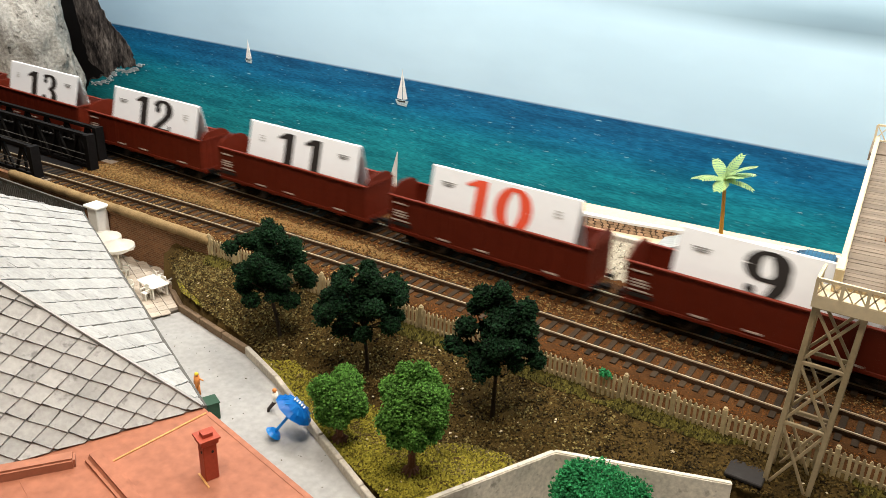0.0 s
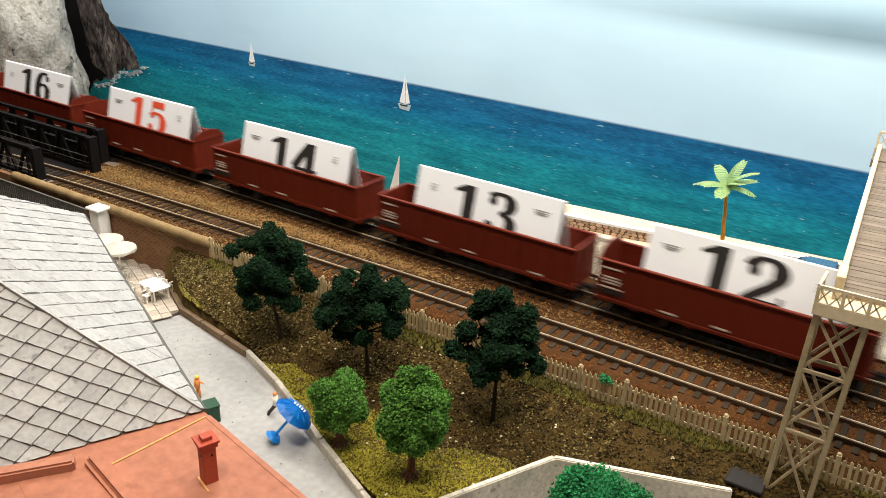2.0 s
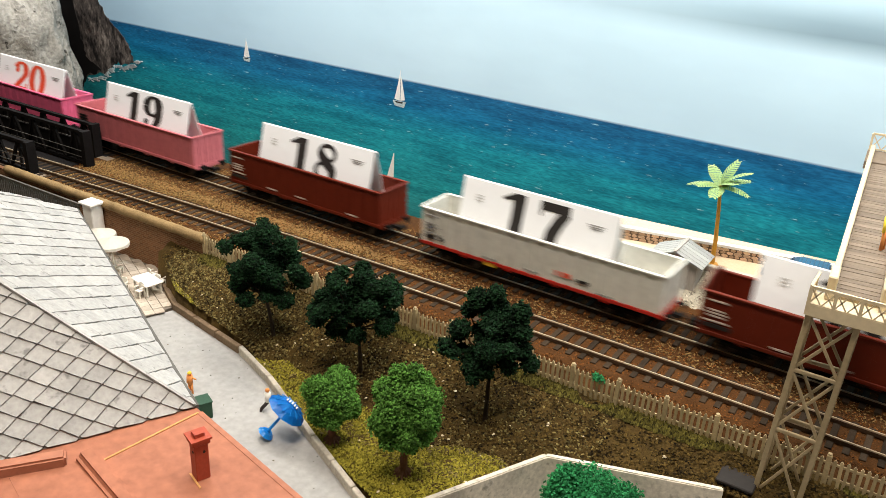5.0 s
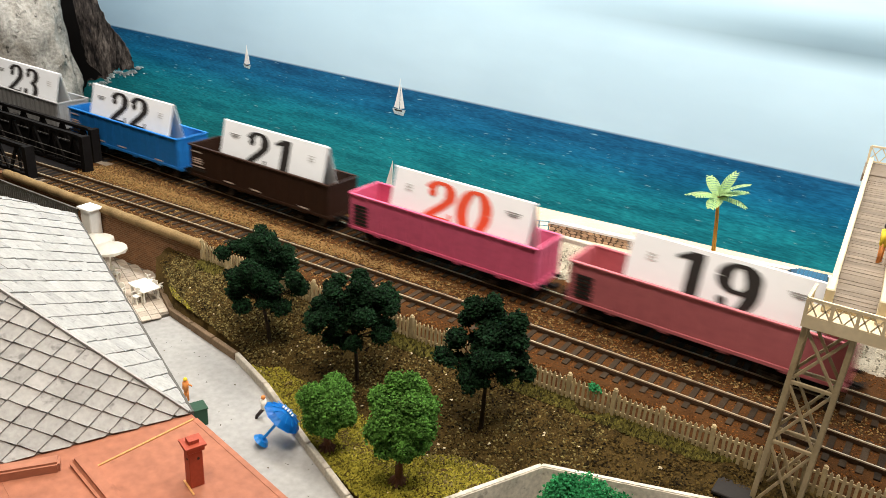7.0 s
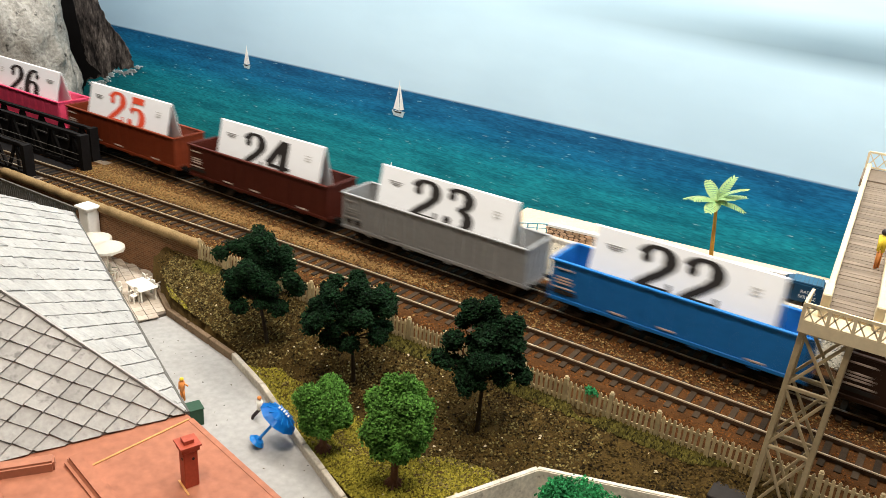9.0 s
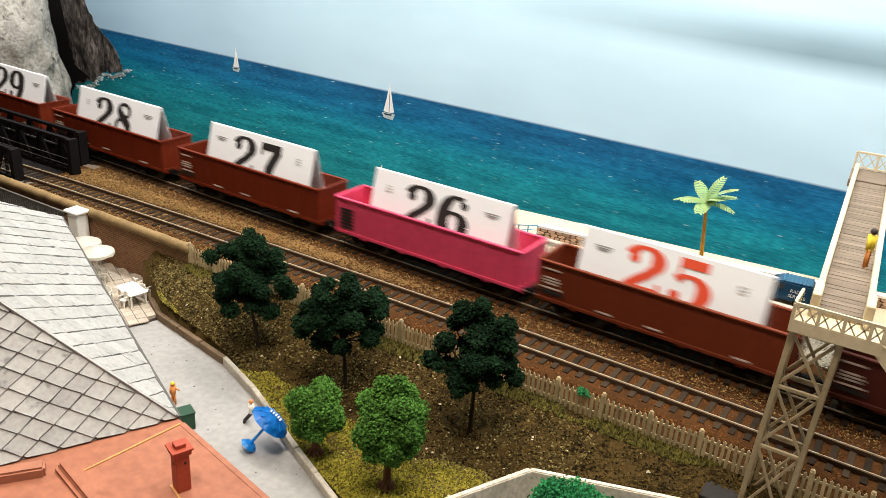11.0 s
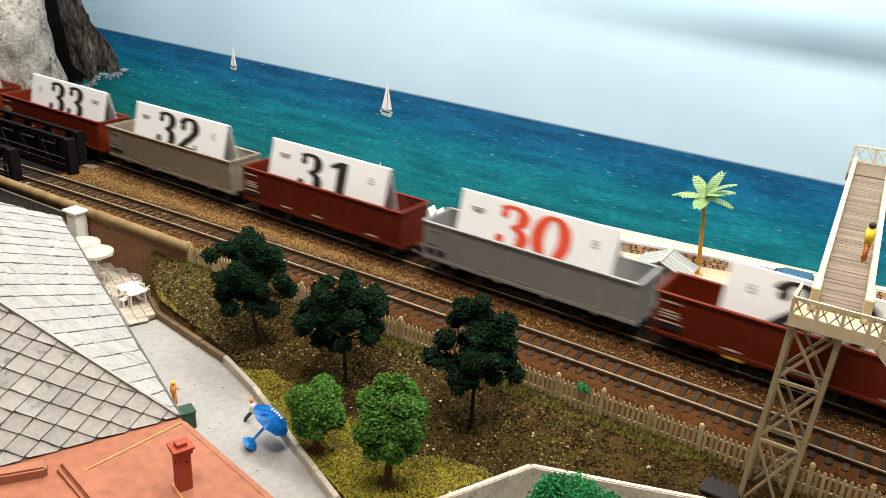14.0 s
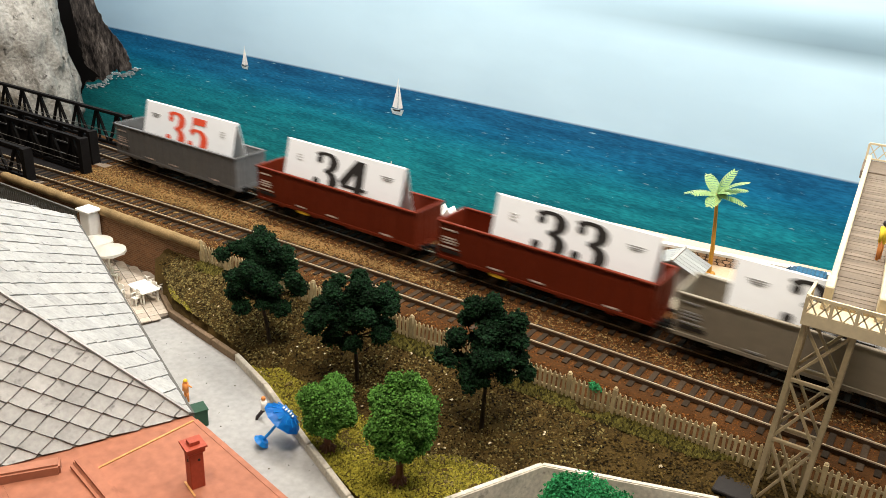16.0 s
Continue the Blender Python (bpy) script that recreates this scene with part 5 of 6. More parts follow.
rail = thing("blue_railing", Matrix(), "thin pale blue railing at the end of the sea wall", "railing")
part("hand_rail", bar(bmesh.new(), (-0.2250, 0.5050, 0.0185), (-0.2450, 0.4990, 0.0160), 0.0007), M["blue_rail"], rail)
part("low_rail", bar(bmesh.new(), (-0.2250, 0.5050, 0.0150), (-0.2450, 0.4990, 0.0130), 0.0005), M["blue_rail"], rail)
for k in range(4):
    f = k / 3
    part("post", boxed(-0.2250 - 0.02 * f - 0.0004, -0.2250 - 0.02 * f + 0.0004, 0.505 - 0.006 * f - 0.0004, 0.505 - 0.006 * f + 0.0004, 0.0105, 0.0185 - 0.0025 * f), M["blue_rail"], rail)

hut = thing("hut", pose(0, 0, 0), "small grey wooden hut with pale boarded gable roof", "hut")
HX0, HX1, HY0, HY1 = -0.1375, -0.1085, 0.4760, 0.4960
bm = bmesh.new()
m = Matrix(((1, 0, 0, 0), (0, 0, 1, 0), (0, 1, 0, 0), (0, 0, 0, 1)))
prism(bm, [(HX0, -0.006), (HX1, -0.006), (HX1, 0.0190), ((HX0 + HX1) / 2, 0.0250), (HX0, 0.0190)], HY0, HY1, m)
part("wall", bm, M["hut_wall"], hut, "grey boarded wall")
part("door", boxed(-0.1290, -0.1220, HY0 - 0.0006, HY0 + 0.0004, -0.004, 0.0140), M["dark_wood"], hut, "brown wooden door")
mid = (HX0 + HX1) / 2
for s in (-1, 1):
    e = Vector((mid + s * 0.0185, 0, 0.0188))
    t = Vector((mid, 0, 0.0264))
    for k in range(6):
        y0 = HY0 - 0.003 + k * 0.0045
        bm = bmesh.new()
        bar(bm, (e.x, y0 + 0.0021, e.z), (t.x, y0 + 0.0021, t.z), 0.0042, 0.0008)
        part("roof_board", bm, M["hut_roof"], hut)
part("ridge_cap", boxed(mid - 0.0009, mid + 0.0009, HY0 - 0.0035, HY1 + 0.0045, 0.0262, 0.0274), M["hut_wall"], hut)

palm = thing("palm_tree", pose(-0.1066, 0.5050, 0.011), "plastic palm with yellow trunk and pale green fronds", "palm tree")
bm = bmesh.new()
pts = [Vector((0, 0, -0.001)), Vector((-0.0006, 0, 0.018)), Vector((-0.0020, 0, 0.036)), Vector((-0.0037, 0, 0.054))]
for i in range(3):
    rod(bm, pts[i], pts[i + 1], 0.0016 - 0.0002 * i, 0.0014 - 0.0002 * i, 9)
part("trunk", bm, M["palm_trunk"], palm, "yellow-brown plastic trunk")
part("foot", rod(bmesh.new(), (0, 0, -0.0004), (0, 0, 0.0010), 0.0045, 0.0035, 12), M["palm_trunk"], palm)


def frond(length, droop, width):
    bm = bmesh.new()
    n = 12
    for s in (-1, 1):
        for k in range(n):
            f0, f1 = k / n, (k + 0.86) / n
            def at(f):
                return length * f, droop * f * f * length + 0.25 * length * f * (1 - f)
            (x0, z0), (x1, z1) = at(f0), at(f1)
            w = width * math.sin(math.pi * min(0.98, 0.12 + 0.86 * f0)) ** 0.6
            v = [bm.verts.new(c) for c in ((x0, 0, z0), (x1, 0, z1), (x1 + 0.0014, s * w, z1 - w * 0.35), (x0 + 0.0014, s * w, z0 - w * 0.35))]
            bm.faces.new(v if s > 0 else v[::-1])
    bmesh.ops.solidify(bm, geom=bm.faces[:], thickness=0.0003)
    return bm


rp = random.Random(3)
for k in range(10):
    fr = part("frond", frond(rp.uniform(0.016, 0.0205), rp.uniform(-0.60, -0.10), 0.0046), M["palm_leaf"], palm)
    fr.matrix_basis = Matrix.Translation((-0.0037, 0, 0.0535)) @ Matrix.Rotation(k * 2 * math.pi / 8.0 + rp.uniform(-0.15, 0.15), 4, "Z") @ Matrix.Rotation(radians((-8, -25, -12, -38, -10, -20, -6, -34, -62, -70)[k]), 4, "Y")

van = thing("van", pose(-0.0560, 0.5090, 0.011, 0, 0, 4) @ Matrix.Scale(0.84, 4), "dark blue delivery van parked on the promenade", "van")
bm = bmesh.new()
prism(bm, [(-0.024, 0.004), (0.022, 0.004), (0.022, 0.0185), (0.0, 0.0190), (-0.003, 0.0180), (-0.0085, 0.0125), (-0.0225, 0.0105)], -0.0085, 0.0085, Matrix.Rotation(radians(90), 4, "X"))
bmesh.ops.bevel(bm, geom=bm.edges[:], offset=0.0008, segments=2, affect="EDGES")
part("body", bm, M["van_blue"], van)
part("windscreen", bar(bmesh.new(), (-0.0086, 0, 0.0132), (-0.0040, 0, 0.0178), 0.0130, 0.0008), M["glass_dark"], van)
for s in (-1, 1):
    part("side_window", boxed(-0.0045, 0.0025, s * 0.0084, s * 0.0088, 0.0128, 0.0172), M["glass_dark"], van)
    for x in (-0.0150, 0.0135):
        w = part("wheel", rod(bmesh.new(), (x, s * 0.0068, 0.0034), (x, s * 0.0090, 0.0034), 0.0034, None, 16), M["under"], van)
        part("hub", rod(bmesh.new(), (x, s * 0.0090, 0.0034), (x, s * 0.0093, 0.0034), 0.0015, None, 10), M["wheel"], w)
    part("headlamp", ball(bmesh.new(), (-0.0235, s * 0.0055, 0.0085), 0.0011, 2), M["white_plastic"], van)
for k, word in enumerate(("RADIO", "SERVICE")):
    writing("lettering", word, 0.0036, M["white_paint"], Matrix.Translation((0.0125, -0.0092, 0.0118 - 0.0040 * k)) @ Matrix.Rotation(radians(90), 4, "X"), van, stretch=(0.95, 1))
part("roof_panel", boxed(0.0005, 0.0212, -0.0076, 0.0076, 0.0188, 0.0196, bevel=0.0002), M["van_roof"], van, "lighter blue roof")
for k in range(7):
    part("roof_rib", boxed(0.0020 + 0.0029 * k, 0.0026 + 0.0029 * k, -0.0074, 0.0074, 0.0196, 0.0200), M["van_blue"], van)

cabins = thing("beach_cabins", Matrix(), "row of small white beach cabins with pointed gables", "beach cabins")
for k in range(3):
    x0 = -0.3165 + 0.0082 * k
    bm = bmesh.new()
    prism(bm, [(x0, -0.020), (x0 + 0.0078, -0.020), (x0 + 0.0078, 0.0050), (x0 + 0.0039, 0.0110), (x0, 0.0050)], 0.494, 0.504, m)
    part("cabin", bm, M["white_paint"], cabins)
part("base_rail", boxed(-0.3175, -0.2905, 0.4925, 0.4935, 0.0000, 0.0025), M["hut_wall"], cabins)

boat = thing("sailing_boat", pose(-0.3660, 0.500, -0.020), "small white model sailing boat behind the line", "sailing boat")
bm = bmesh.new()
prism(bm, [(-0.010, 0.0), (0.006, -0.003), (0.010, 0.0), (0.006, 0.003)], 0.002, 0.008)
part("hull", bm, M["white_plastic"], boat)
part("mast", rod(bmesh.new(), (0.0028, 0, 0.008), (0.0036, 0, 0.0556), 0.0004, None, 6), M["white_plastic"], boat)
bm = bmesh.new()
prism(bm, [(0.0024, 0.012), (0.0032, 0.0545), (-0.0060, 0.024), (-0.0075, 0.012)], -0.0002, 0.0002, Matrix.Rotation(radians(90), 4, "X"))
part("sail", bm, M["white_paint"], boat, "white triangular sail")

# ---- wagons ----
BODY_L, BODY_W, RIM, FLOOR = 0.150, 0.031, 0.0370, 0.0125
SPEED = 0.2489
CENTRES = {8: 0.112, 9: -0.0595, 10: -0.2322, 11: -0.4038, 12: -0.5754, 13: -0.7409, 14: -0.9113, 15: -1.0844, 16: -1.2557, 17: -1.4366, 18: -1.632, 19: -1.8291, 20: -2.0052, 21: -2.1754, 22: -2.3411, 23: -2.5084, 24: -2.6724, 25: -2.8414, 26: -3.0033, 27: -3.1699, 28: -3.3417, 29: -3.5134, 30: -3.6735, 31: -3.8419, 32: -4.0059, 33: -4.1682, 34: -4.3366, 35: -4.5107}
HEAD = math.degrees(math.atan(-0.032))

PAINT = {}
for key, col, rough in (("dark_red", (0.135, 0.018, 0.0075), 0.5), ("brown_red", (0.150, 0.021, 0.007), 0.5), ("orange_brown", (0.170, 0.032, 0.012), 0.5), ("dark_brown", (0.075, 0.016, 0.010), 0.5), ("black_brown", (0.035, 0.017, 0.011), 0.5), ("dusty_pink", (0.53, 0.155, 0.175), 0.5), ("hot_pink", (0.68, 0.125, 0.235), 0.4), ("vivid_pink", (0.72, 0.070, 0.150), 0.4), ("off_white", (0.70, 0.69, 0.63), 0.5), ("light_grey", (0.29, 0.29, 0.29), 0.5), ("blue", (0.018, 0.17, 0.50), 0.35), ("weathered_grey", (0.26, 0.222, 0.168), 0.6), ("dark_grey", (0.145, 0.145, 0.145), 0.5), ("frame_red", (0.50, 0.03, 0.02), 0.5)):
    PAINT[key] = mat("paint_" + key, col, rough, 0.2, 60, 0.06, stain=0.25, spec=0.12)

WORDS = {"dark_red": "dark red", "brown_red": "brown-red", "orange_brown": "orange-brown", "dark_brown": "dark brown", "black_brown": "blackish brown", "dusty_pink": "dusty pink", "hot_pink": "rose pink", "vivid_pink": "vivid pink", "off_white": "off-white", "light_grey": "light grey", "blue": "bright blue", "weathered_grey": "weathered grey", "dark_grey": "dark grey"}
KIND = {8: ("dark_red", "arch"), 9: ("dark_red", "arch"), 10: ("dark_red", "arch"), 11: ("dark_red", "arch"), 12: ("dark_red", "arch"), 13: ("dark_red", "flat"), 14: ("dark_red", "flat"), 15: ("dark_red", "arch"), 16: ("dark_red", "arch"), 17: ("off_white", "white"), 18: ("dark_red", "flat"), 19: ("dusty_pink", "grille"), 20: ("hot_pink", "grille"), 21: ("black_brown", "flat"), 22: ("blue", "flat"), 23: ("light_grey", "rib"), 24: ("dark_brown", "flat"), 25: ("orange_brown", "flat"), 26: ("vivid_pink", "grille"), 27: ("brown_red", "flat"), 28: ("brown_red", "flat"), 29: ("brown_red", "chock"), 30: ("light_grey", "rib"), 31: ("dark_red", "flat"), 32: ("weathered_grey", "flat"), 33: ("brown_red", "chock"), 34: ("brown_red", "chock"), 35: ("dark_grey", "rib")}
cache = {}
wheelsets = []


def shared(key, build, material):
    """One mesh for alike parts."""
    if key not in cache:
        bm = build()
        me = bpy.data.meshes.new(key[0])
        bm.to_mesh(me)
        bm.free()
        me.materials.append(material)
        cache[key] = me
    return cache[key]


def side_panel(s, ribs, length):
    bm = bmesh.new()
    y = s * BODY_W / 2
    box(bm, -length / 2, length / 2, y - s * 0.0010, y, FLOOR - 0.0005, RIM - 0.0014)
    return bm


def rim_frame(length):
    bm = bmesh.new()
    w = BODY_W / 2
    for s in (-1, 1):
        box(bm, -length / 2 - 0.0003, length / 2 + 0.0003, s * w - 0.0013, s * w + 0.0010, RIM - 0.0014, RIM, bevel=0.0003)
        box(bm, s * length / 2 - 0.0011, s * length / 2 + 0.0007, -w + 0.0013, w - 0.0013, RIM - 0.0014, RIM - 0.0001)
    return bm


def end_panel(s, arch, length):
    bm = bmesh.new()
    w = BODY_W / 2 - 0.0010
    top = [(-w, RIM - 0.0014), (w, RIM - 0.0014)]
    if arch:
        top = [(-w, RIM - 0.0014), *[(-w * math.cos(q * math.pi / 10), RIM - 0.0014 + 0.0078 * math.sin(q * math.pi / 10) ** 0.75) for q in range(1, 10)], (w, RIM - 0.0014)]
    pts = [(w, FLOOR - 0.0005), (-w, FLOOR - 0.0005)] + top
    m = Matrix(((0, 0, 1, 0), (1, 0, 0, 0), (0, 1, 0, 0), (0, 0, 0, 1)))
    x = s * length / 2
    prism(bm, pts, x - s * 0.0010, x, m)
    for k in (-0.009, -0.003, 0.003, 0.009):
        box(bm, x - s * 0.0002, x + s * 0.0006, k - 0.0006, k + 0.0006, FLOOR, RIM - 0.002)
    return bm


def sill(length):
    bm = bmesh.new()
    for s in (-1, 1):
        y = s * BODY_W / 2
        box(bm, -length / 2, length / 2, y - s * 0.0012, y + s * 0.0008, FLOOR - 0.0018, FLOOR + 0.0004, bevel=0.0002)
    for s in (-1, 1):
        box(bm, s * length / 2 - 0.0008, s * length / 2 + 0.0008, -0.0145, 0.0145, FLOOR - 0.0032, FLOOR + 0.0002)
    for k in (-0.05, -0.017, 0.017, 0.05):
        for s in (-1, 1):
            box(bm, k - 0.002, k + 0.002, s * 0.0150, s * 0.0160, FLOOR - 0.003, FLOOR - 0.0010)
    return bm


def underframe(length):
    bm = bmesh.new()
    box(bm, -length / 2 + 0.002, length / 2 - 0.002, -0.005, 0.005, 0.0080, FLOOR - 0.0012)
    box(bm, -length / 2 + 0.002, length / 2 - 0.002, -0.0130, 0.0130, 0.0105, FLOOR - 0.0014)
    box(bm, -0.012, 0.010, -0.010, -0.003, 0.0052, 0.0082, bevel=0.0006)
    rod(bm, (0.014, 0.004, 0.0068), (0.026, 0.004, 0.0068), 0.0024, None, 10)
    bar(bm, (-0.030, -0.0125, 0.0105), (-0.014, -0.0125, 0.0065), 0.0008)
    bar(bm, (0.030, -0.0125, 0.0105), (0.014, -0.0125, 0.0065), 0.0008)
    bar(bm, (-0.014, -0.0125, 0.0065), (0.014, -0.0125, 0.0065), 0.0008)
    return bm


def bogie_frame():
    bm = bmesh.new()
    for s in (-1, 1):
        box(bm, -0.0145, 0.0145, s * 0.0118 - 0.0007, s * 0.0118 + 0.0007, 0.0052, 0.0078, bevel=0.0003)
        for k in (-0.0103, 0.0103):
            box(bm, k - 0.0022, k + 0.0022, s * 0.0118 - 0.0010, s * 0.0118 + 0.0013, 0.0034, 0.0074, bevel=0.0004)
        for k in (-0.0025, 0, 0.0025):
            rod(bm, (k, s * 0.0124, 0.0032), (k, s * 0.0124, 0.0070), 0.0009, None, 6)
    box(bm, -0.0035, 0.0035, -0.0118, 0.0118, 0.0048, 0.0080)
    return bm


def wheelset_mesh():
    bm = bmesh.new()
    rod(bm, (0, -0.0105, 0), (0, 0.0105, 0), 0.0009, None, 8)
    for s in (-1, 1):
        rod(bm, (0, s * 0.0070, 0), (0, s * 0.0096, 0), 0.0054, None, 20)
        rod(bm, (0, s * 0.0066, 0), (0, s * 0.0072, 0), 0.0061, None, 20)
        for k in range(4):
            a = k * math.pi / 2
            box(bm, -0.0003, 0.0003, s * 0.0094, s * 0.0099, 0.001, 0.0046, Matrix.Rotation(a, 4, "Y"))
    return bm


def coupler(s, length):
    bm = bmesh.new()
    box(bm, s * length / 2, s * (length / 2 + 0.0085), -0.0016, 0.0016, 0.0072, 0.0092)
    box(bm, s * (length / 2 + 0.0060), s * (length / 2 + 0.0092), -0.0032, 0.0032, 0.0070, 0.0098)
    return bm


def buffer_mesh(s, side, length):
    bm = bmesh.new()
    rod(bm, (s * length / 2, side * 0.0100, 0.0112), (s * (length / 2 + 0.0050), side * 0.0100, 0.0112), 0.0010, None, 8)
    rod(bm, (s * (length / 2 + 0.0048), side * 0.0100, 0.0112), (s * (length / 2 + 0.0056), side * 0.0100, 0.0112), 0.0026, None, 12)
    return bm


def wagon(n):
    colour, kind = KIND[n]
    paint = PAINT[colour]
    length = 0.169 if kind in ("white",) else (0.157 if n == 19 else BODY_L)
    ribs = {"rib": 18, "white": 16}.get(kind, 12)
    extra = {"arch": " with arched ends", "grille": " with black end grilles", "rib": " with ribbed sides", "white": " with red underframe", "chock": " with a yellow wheel mark"}.get(kind, "")
    wg = thing("freight_wagon", Matrix(), WORDS[colour] + " open goods wagon" + extra, "freight wagon", "goods train wagons")
    for s in (-1, 1):
        part("side_wall", shared(("side", s, ribs, length, colour), lambda: side_panel(s, ribs, length), paint), None, wg)
        for k in range(ribs + 1):
            rb = part("side_rib", shared(("rib", colour), lambda: boxed(-0.0009, 0.0009, -0.0008 if kind in ("rib", "white") else -0.0003, 0.0008 if kind in ("rib", "white") else 0.0003, FLOOR + 0.0004, RIM - 0.0018), paint), None, wg)
            rb.location = (-length / 2 + 0.003 + (length - 0.006) * k / ribs, s * (BODY_W / 2 + 0.0002), 0)
        part("end_wall", shared(("end", s, kind == "arch", length, colour), lambda: end_panel(s, kind == "arch", length), paint), None, wg)
    part("top_rim", shared(("rim", length, colour), lambda: rim_frame(length), paint), None, wg)
    sill_paint = PAINT["frame_red"] if kind == "white" else paint
    part("sill", shared(("sill", length, colour), lambda: sill(length), sill_paint), None, wg)
    part("floor_plate", shared(("floor", length, colour), lambda: boxed(-length / 2 + 0.001, length / 2 - 0.001, -BODY_W / 2 + 0.001, BODY_W / 2 - 0.001, FLOOR - 0.0012, FLOOR), paint), None, wg)
    part("underframe", shared(("under", length), lambda: underframe(length), M["under"]), None, wg, "black underframe")
    for s in (-1, 1):
        part("coupler", shared(("coupler", s, length), lambda: coupler(s, length), M["under"]), None, wg)
        for side in (-1, 1):
            part("buffer", shared(("buffer", s, side, length), lambda: buffer_mesh(s, side, length), M["under"]), None, wg)
        bg = part("bogie", shared(("bogie",), bogie_frame, M["iron_grey"] if kind == "rib" else M["under"]), None, wg, "black bogie")
        bg.location = (s * (length / 2 - 0.026), 0, 0)
        for k in (-0.0103, 0.0103):
            ws = part("wheelset", shared(("wheelset",), wheelset_mesh, M["wheel"]), None, bg)
            ws.location = (k, 0, 0.0054)
            wheelsets.append(ws)
    # stencilled marks on the near side
    near = -BODY_W / 2 - 0.0008
    pale = M["grey_ink"] if colour in ("off_white", "light_grey", "weathered_grey") else M["pale_mark"]
    def mark(x, z, w, h, mt=pale):
        part("stencil_mark", shared(("mark", round(x, 4), round(z, 4), w, h, mt.name), lambda: boxed(x - w / 2, x + w / 2, near, near + 0.0006, z - h / 2, z + h / 2), mt), None, wg)
    if kind != "grille":
        for z, w in ((0.0318, 0.011), (0.0262, 0.009), (0.0244, 0.012), (0.0226, 0.010), (0.0196, 0.014)):
            mark(-length / 2 + 0.008 + w * 0.1, z, w, 0.0009)
        mark(-length / 2 + 0.010, 0.0168, 0.016, 0.0022, M["ink"])
        for x in (-0.030, 0.000, 0.050):
            mark(x, 0.0150 + 0.001 * math.sin(x * 90), 0.009, 0.0010)
    else:
        for k in range(6):
            mark(-length / 2 + 0.010, 0.0155 + 0.0026 * k, 0.012, 0.0016, M["ink"])
        mark(-length / 2 + 0.010, 0.0220, 0.0015, 0.0145, M["ink"])
    if kind == "chock":
        mark(-0.028, 0.0105, 0.010, 0.0022, M["yellow"])
    if kind == "white":
        mark(0.022, 0.0190, 0.010, 0.0030, M["red_ink"])
        mark(0.034, 0.0180, 0.010, 0.0018, M["ink"])
        mark(-0.030, 0.0105, 0.008, 0.0026, M["yellow"])
    return wg


CARD_L, RIDGE = 0.1095, 0.0595
# how far below the fold each number is printed, and on which half the small mark sits
GAP = {11: 0.12, 13: 0.17, 14: 0.18, 18: 0.12, 21: 0.13, 22: 0.08, 24: 0.15, 26: 0.15, 27: 0.15, 28: 0.16, 31: 0.16, 34: 0.13, 35: 0.14}
# where along its wagon each card stands, off the usual place
CARD_SHIFT = {10: 0.002, 17: -0.010, 19: 0.003, 20: 0.005, 21: 0.003, 22: -0.004, 25: -0.003, 29: 0.009, 30: -0.004, 31: -0.005, 33: 0.011, 34: -0.004, 35: 0.004}
LOGO_AHEAD = {11, 13, 16, 17, 18, 19, 20, 26, 28, 29, 33, 34}


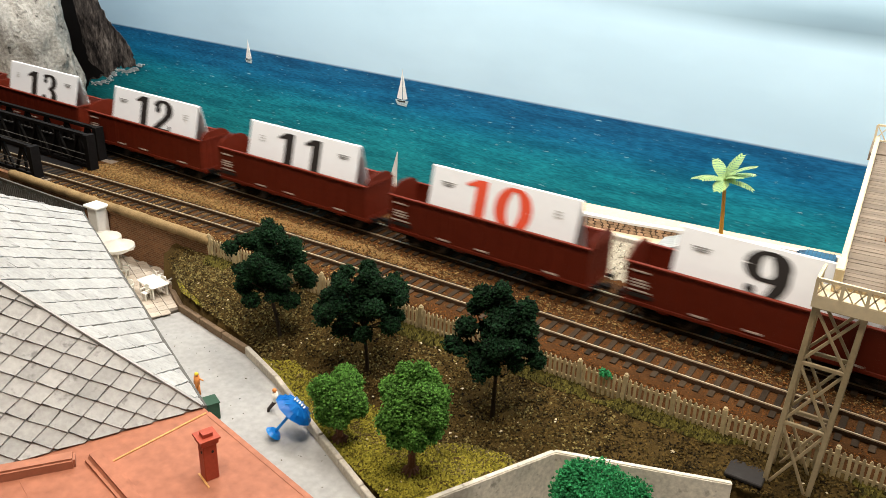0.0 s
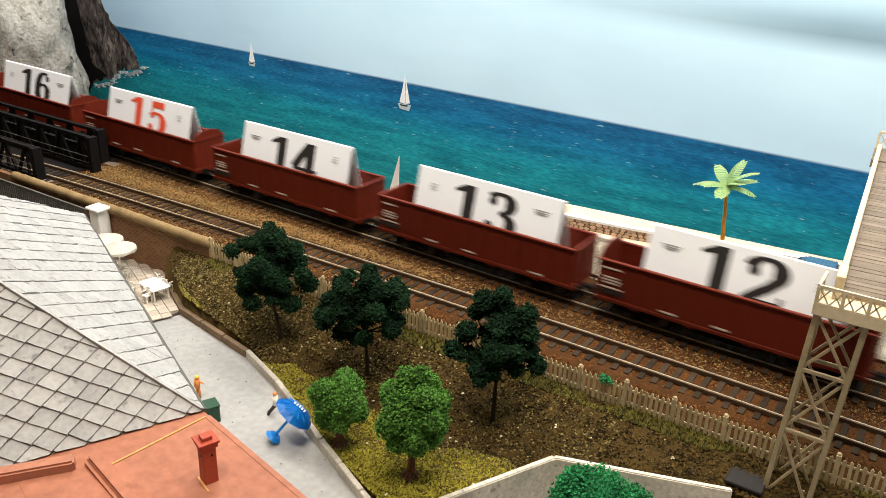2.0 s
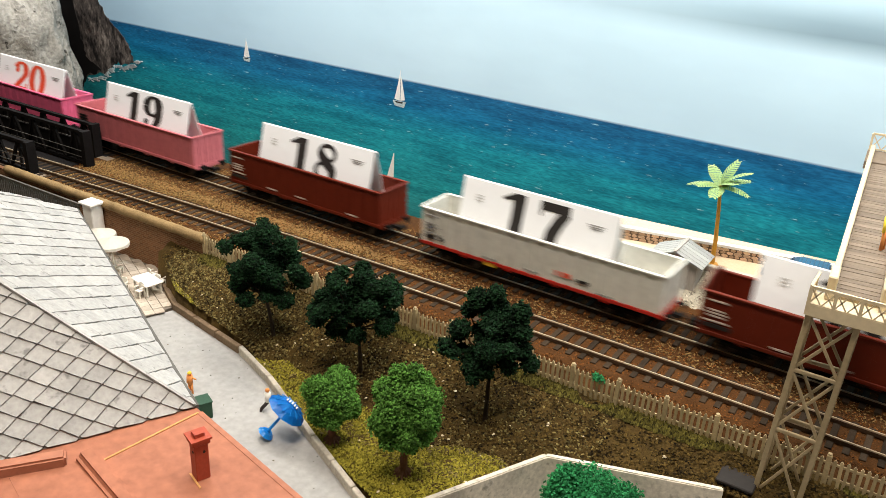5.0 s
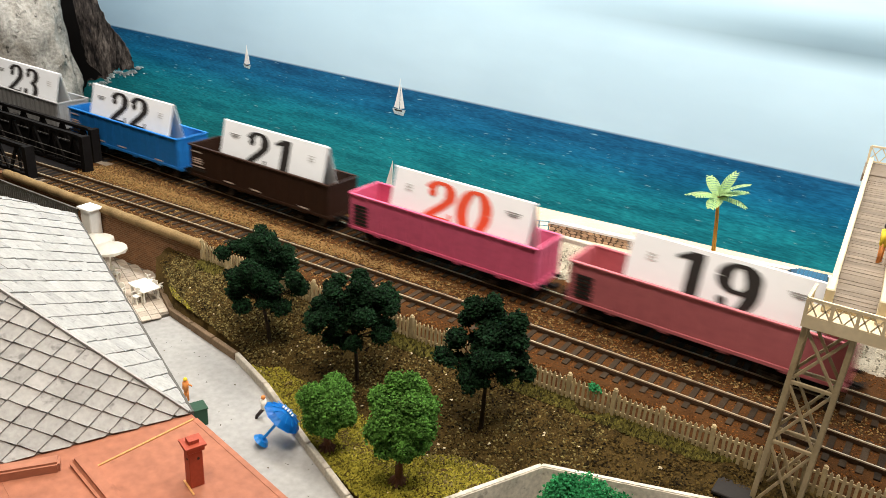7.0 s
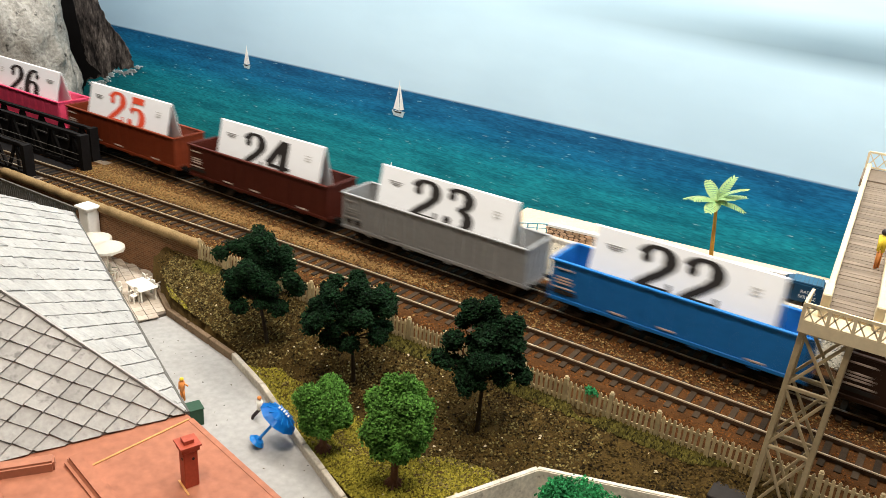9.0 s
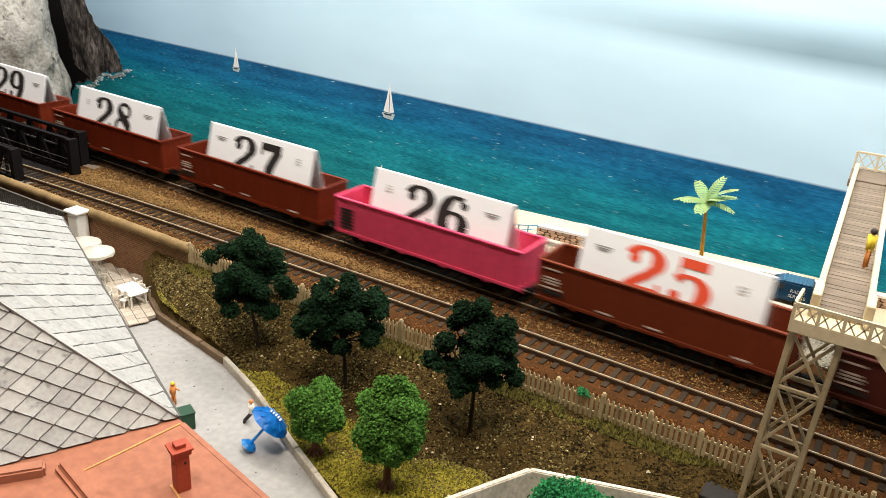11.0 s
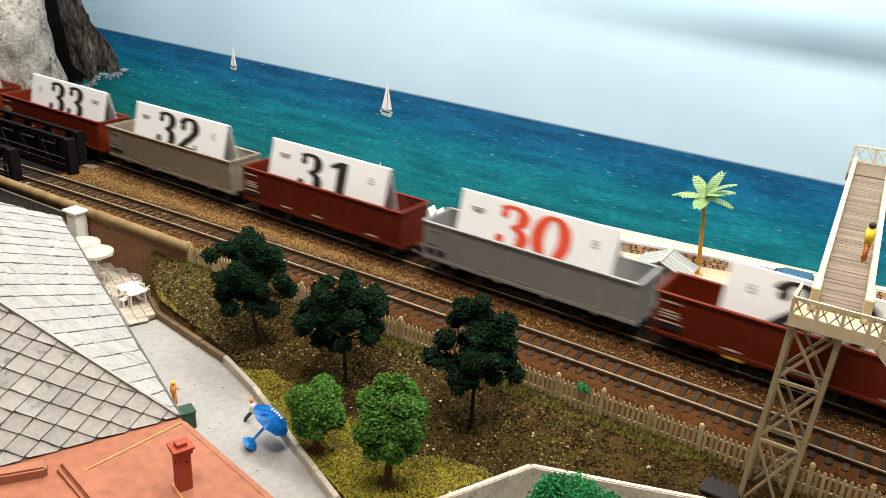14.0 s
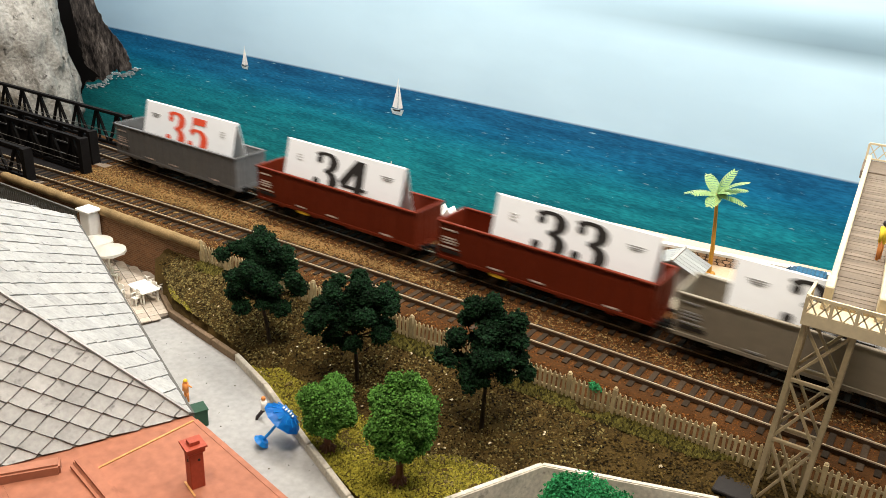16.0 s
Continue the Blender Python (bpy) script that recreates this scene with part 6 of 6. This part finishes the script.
def number_card(n):
    """A folded white card standing like a tent in the wagon."""
    ob = thing("number_card", Matrix(), "folded white card with a printed number standing in a wagon", "number card", "number cards")
    bm = bmesh.new()
    zb, t, k = FLOOR + 0.0004, 0.0004, 0.0125
    for s in (-1, 1):
        pts = [(s * k, zb), (s * 0.0009, RIDGE - 0.0006), (0, RIDGE), (0, RIDGE - t * 2), (s * (0.0009 - t), RIDGE - 0.0016), (s * (k - t), zb)]
        m = Matrix(((0, 0, 1, 0), (1, 0, 0, 0), (0, 1, 0, 0), (0, 0, 0, 1)))
        prism(bm, pts if s > 0 else pts[::-1], -CARD_L / 2, CARD_L / 2, m)
    part("folded_sheet", bm, M["card"], ob)
    lean = math.atan2(k - 0.0009, RIDGE - 0.0006 - zb)
    face = Matrix.Translation((0, -k - 0.00015, zb)) @ Matrix.Rotation(radians(90) - lean, 4, "X")
    ink = M["red_ink"] if n % 5 == 0 else M["ink"]
    top = math.hypot(k - 0.0009, RIDGE - 0.0006 - zb) - 0.027 * GAP.get(n, 0.09)
    figures("number", str(n), 0.0258, 0.0268, 0.0272, ink, face @ Matrix.Translation((-0.0040 if n in (9, 10, 19, 28, 29) else -0.0012, top - 0.0268, 0)), ob)
    side = 1 if n in LOGO_AHEAD else -1
    for sx, mt, rows in ((side, M["grey_ink"], (0.0385, 0.0372, 0.0362)), (-side, M["faint_ink"], (0.0380, 0.0362, 0.0344))):
        bm = bmesh.new()
        for i, v in enumerate(rows):
            w = 0.011 - 0.002 * i if mt is M["grey_ink"] else 0.005
            box(bm, sx * 0.041 - w / 2, sx * 0.041 + w / 2, v - 0.0004, v + 0.0003, 0, 0.0001, face)
        part("printed_mark", bm, mt, ob)
    return ob


train = []
for n in CENTRES:
    train.append((n, wagon(n), number_card(n)))


def motions():
    """The train rolls along the back track at an even speed; its wheels turn with it."""
    for n, wg, card in train:
        rows = []
        for t in (0.0, 4.0, 8.0, 12.0, 16.0):
            x = CENTRES[n] + SPEED * t
            rows.append((t, pose(x, y_back(x), 0, 0, 0, HEAD)))
        walk(wg, rows)
        walk(card, [(t, m @ Matrix.Translation((0.0035 + CARD_SHIFT.get(n, 0), 0, 0))) for t, m in rows])
        for ob in (wg, card):
            keys = ob.animation_data
            for curve in keys.action.layers[0].strips[0].channelbag(keys.action_slot).fcurves:
                for key in curve.keyframe_points:
                    key.interpolation = "LINEAR"
    turn = SPEED / 0.0054 / FPS
    for ws in wheelsets:
        at = ws.matrix_basis.copy()
        walk(ws, [(k / FPS, at @ Matrix.Rotation(k * turn, 4, "Y")) for k in range(16 * FPS + 1)])


motions()
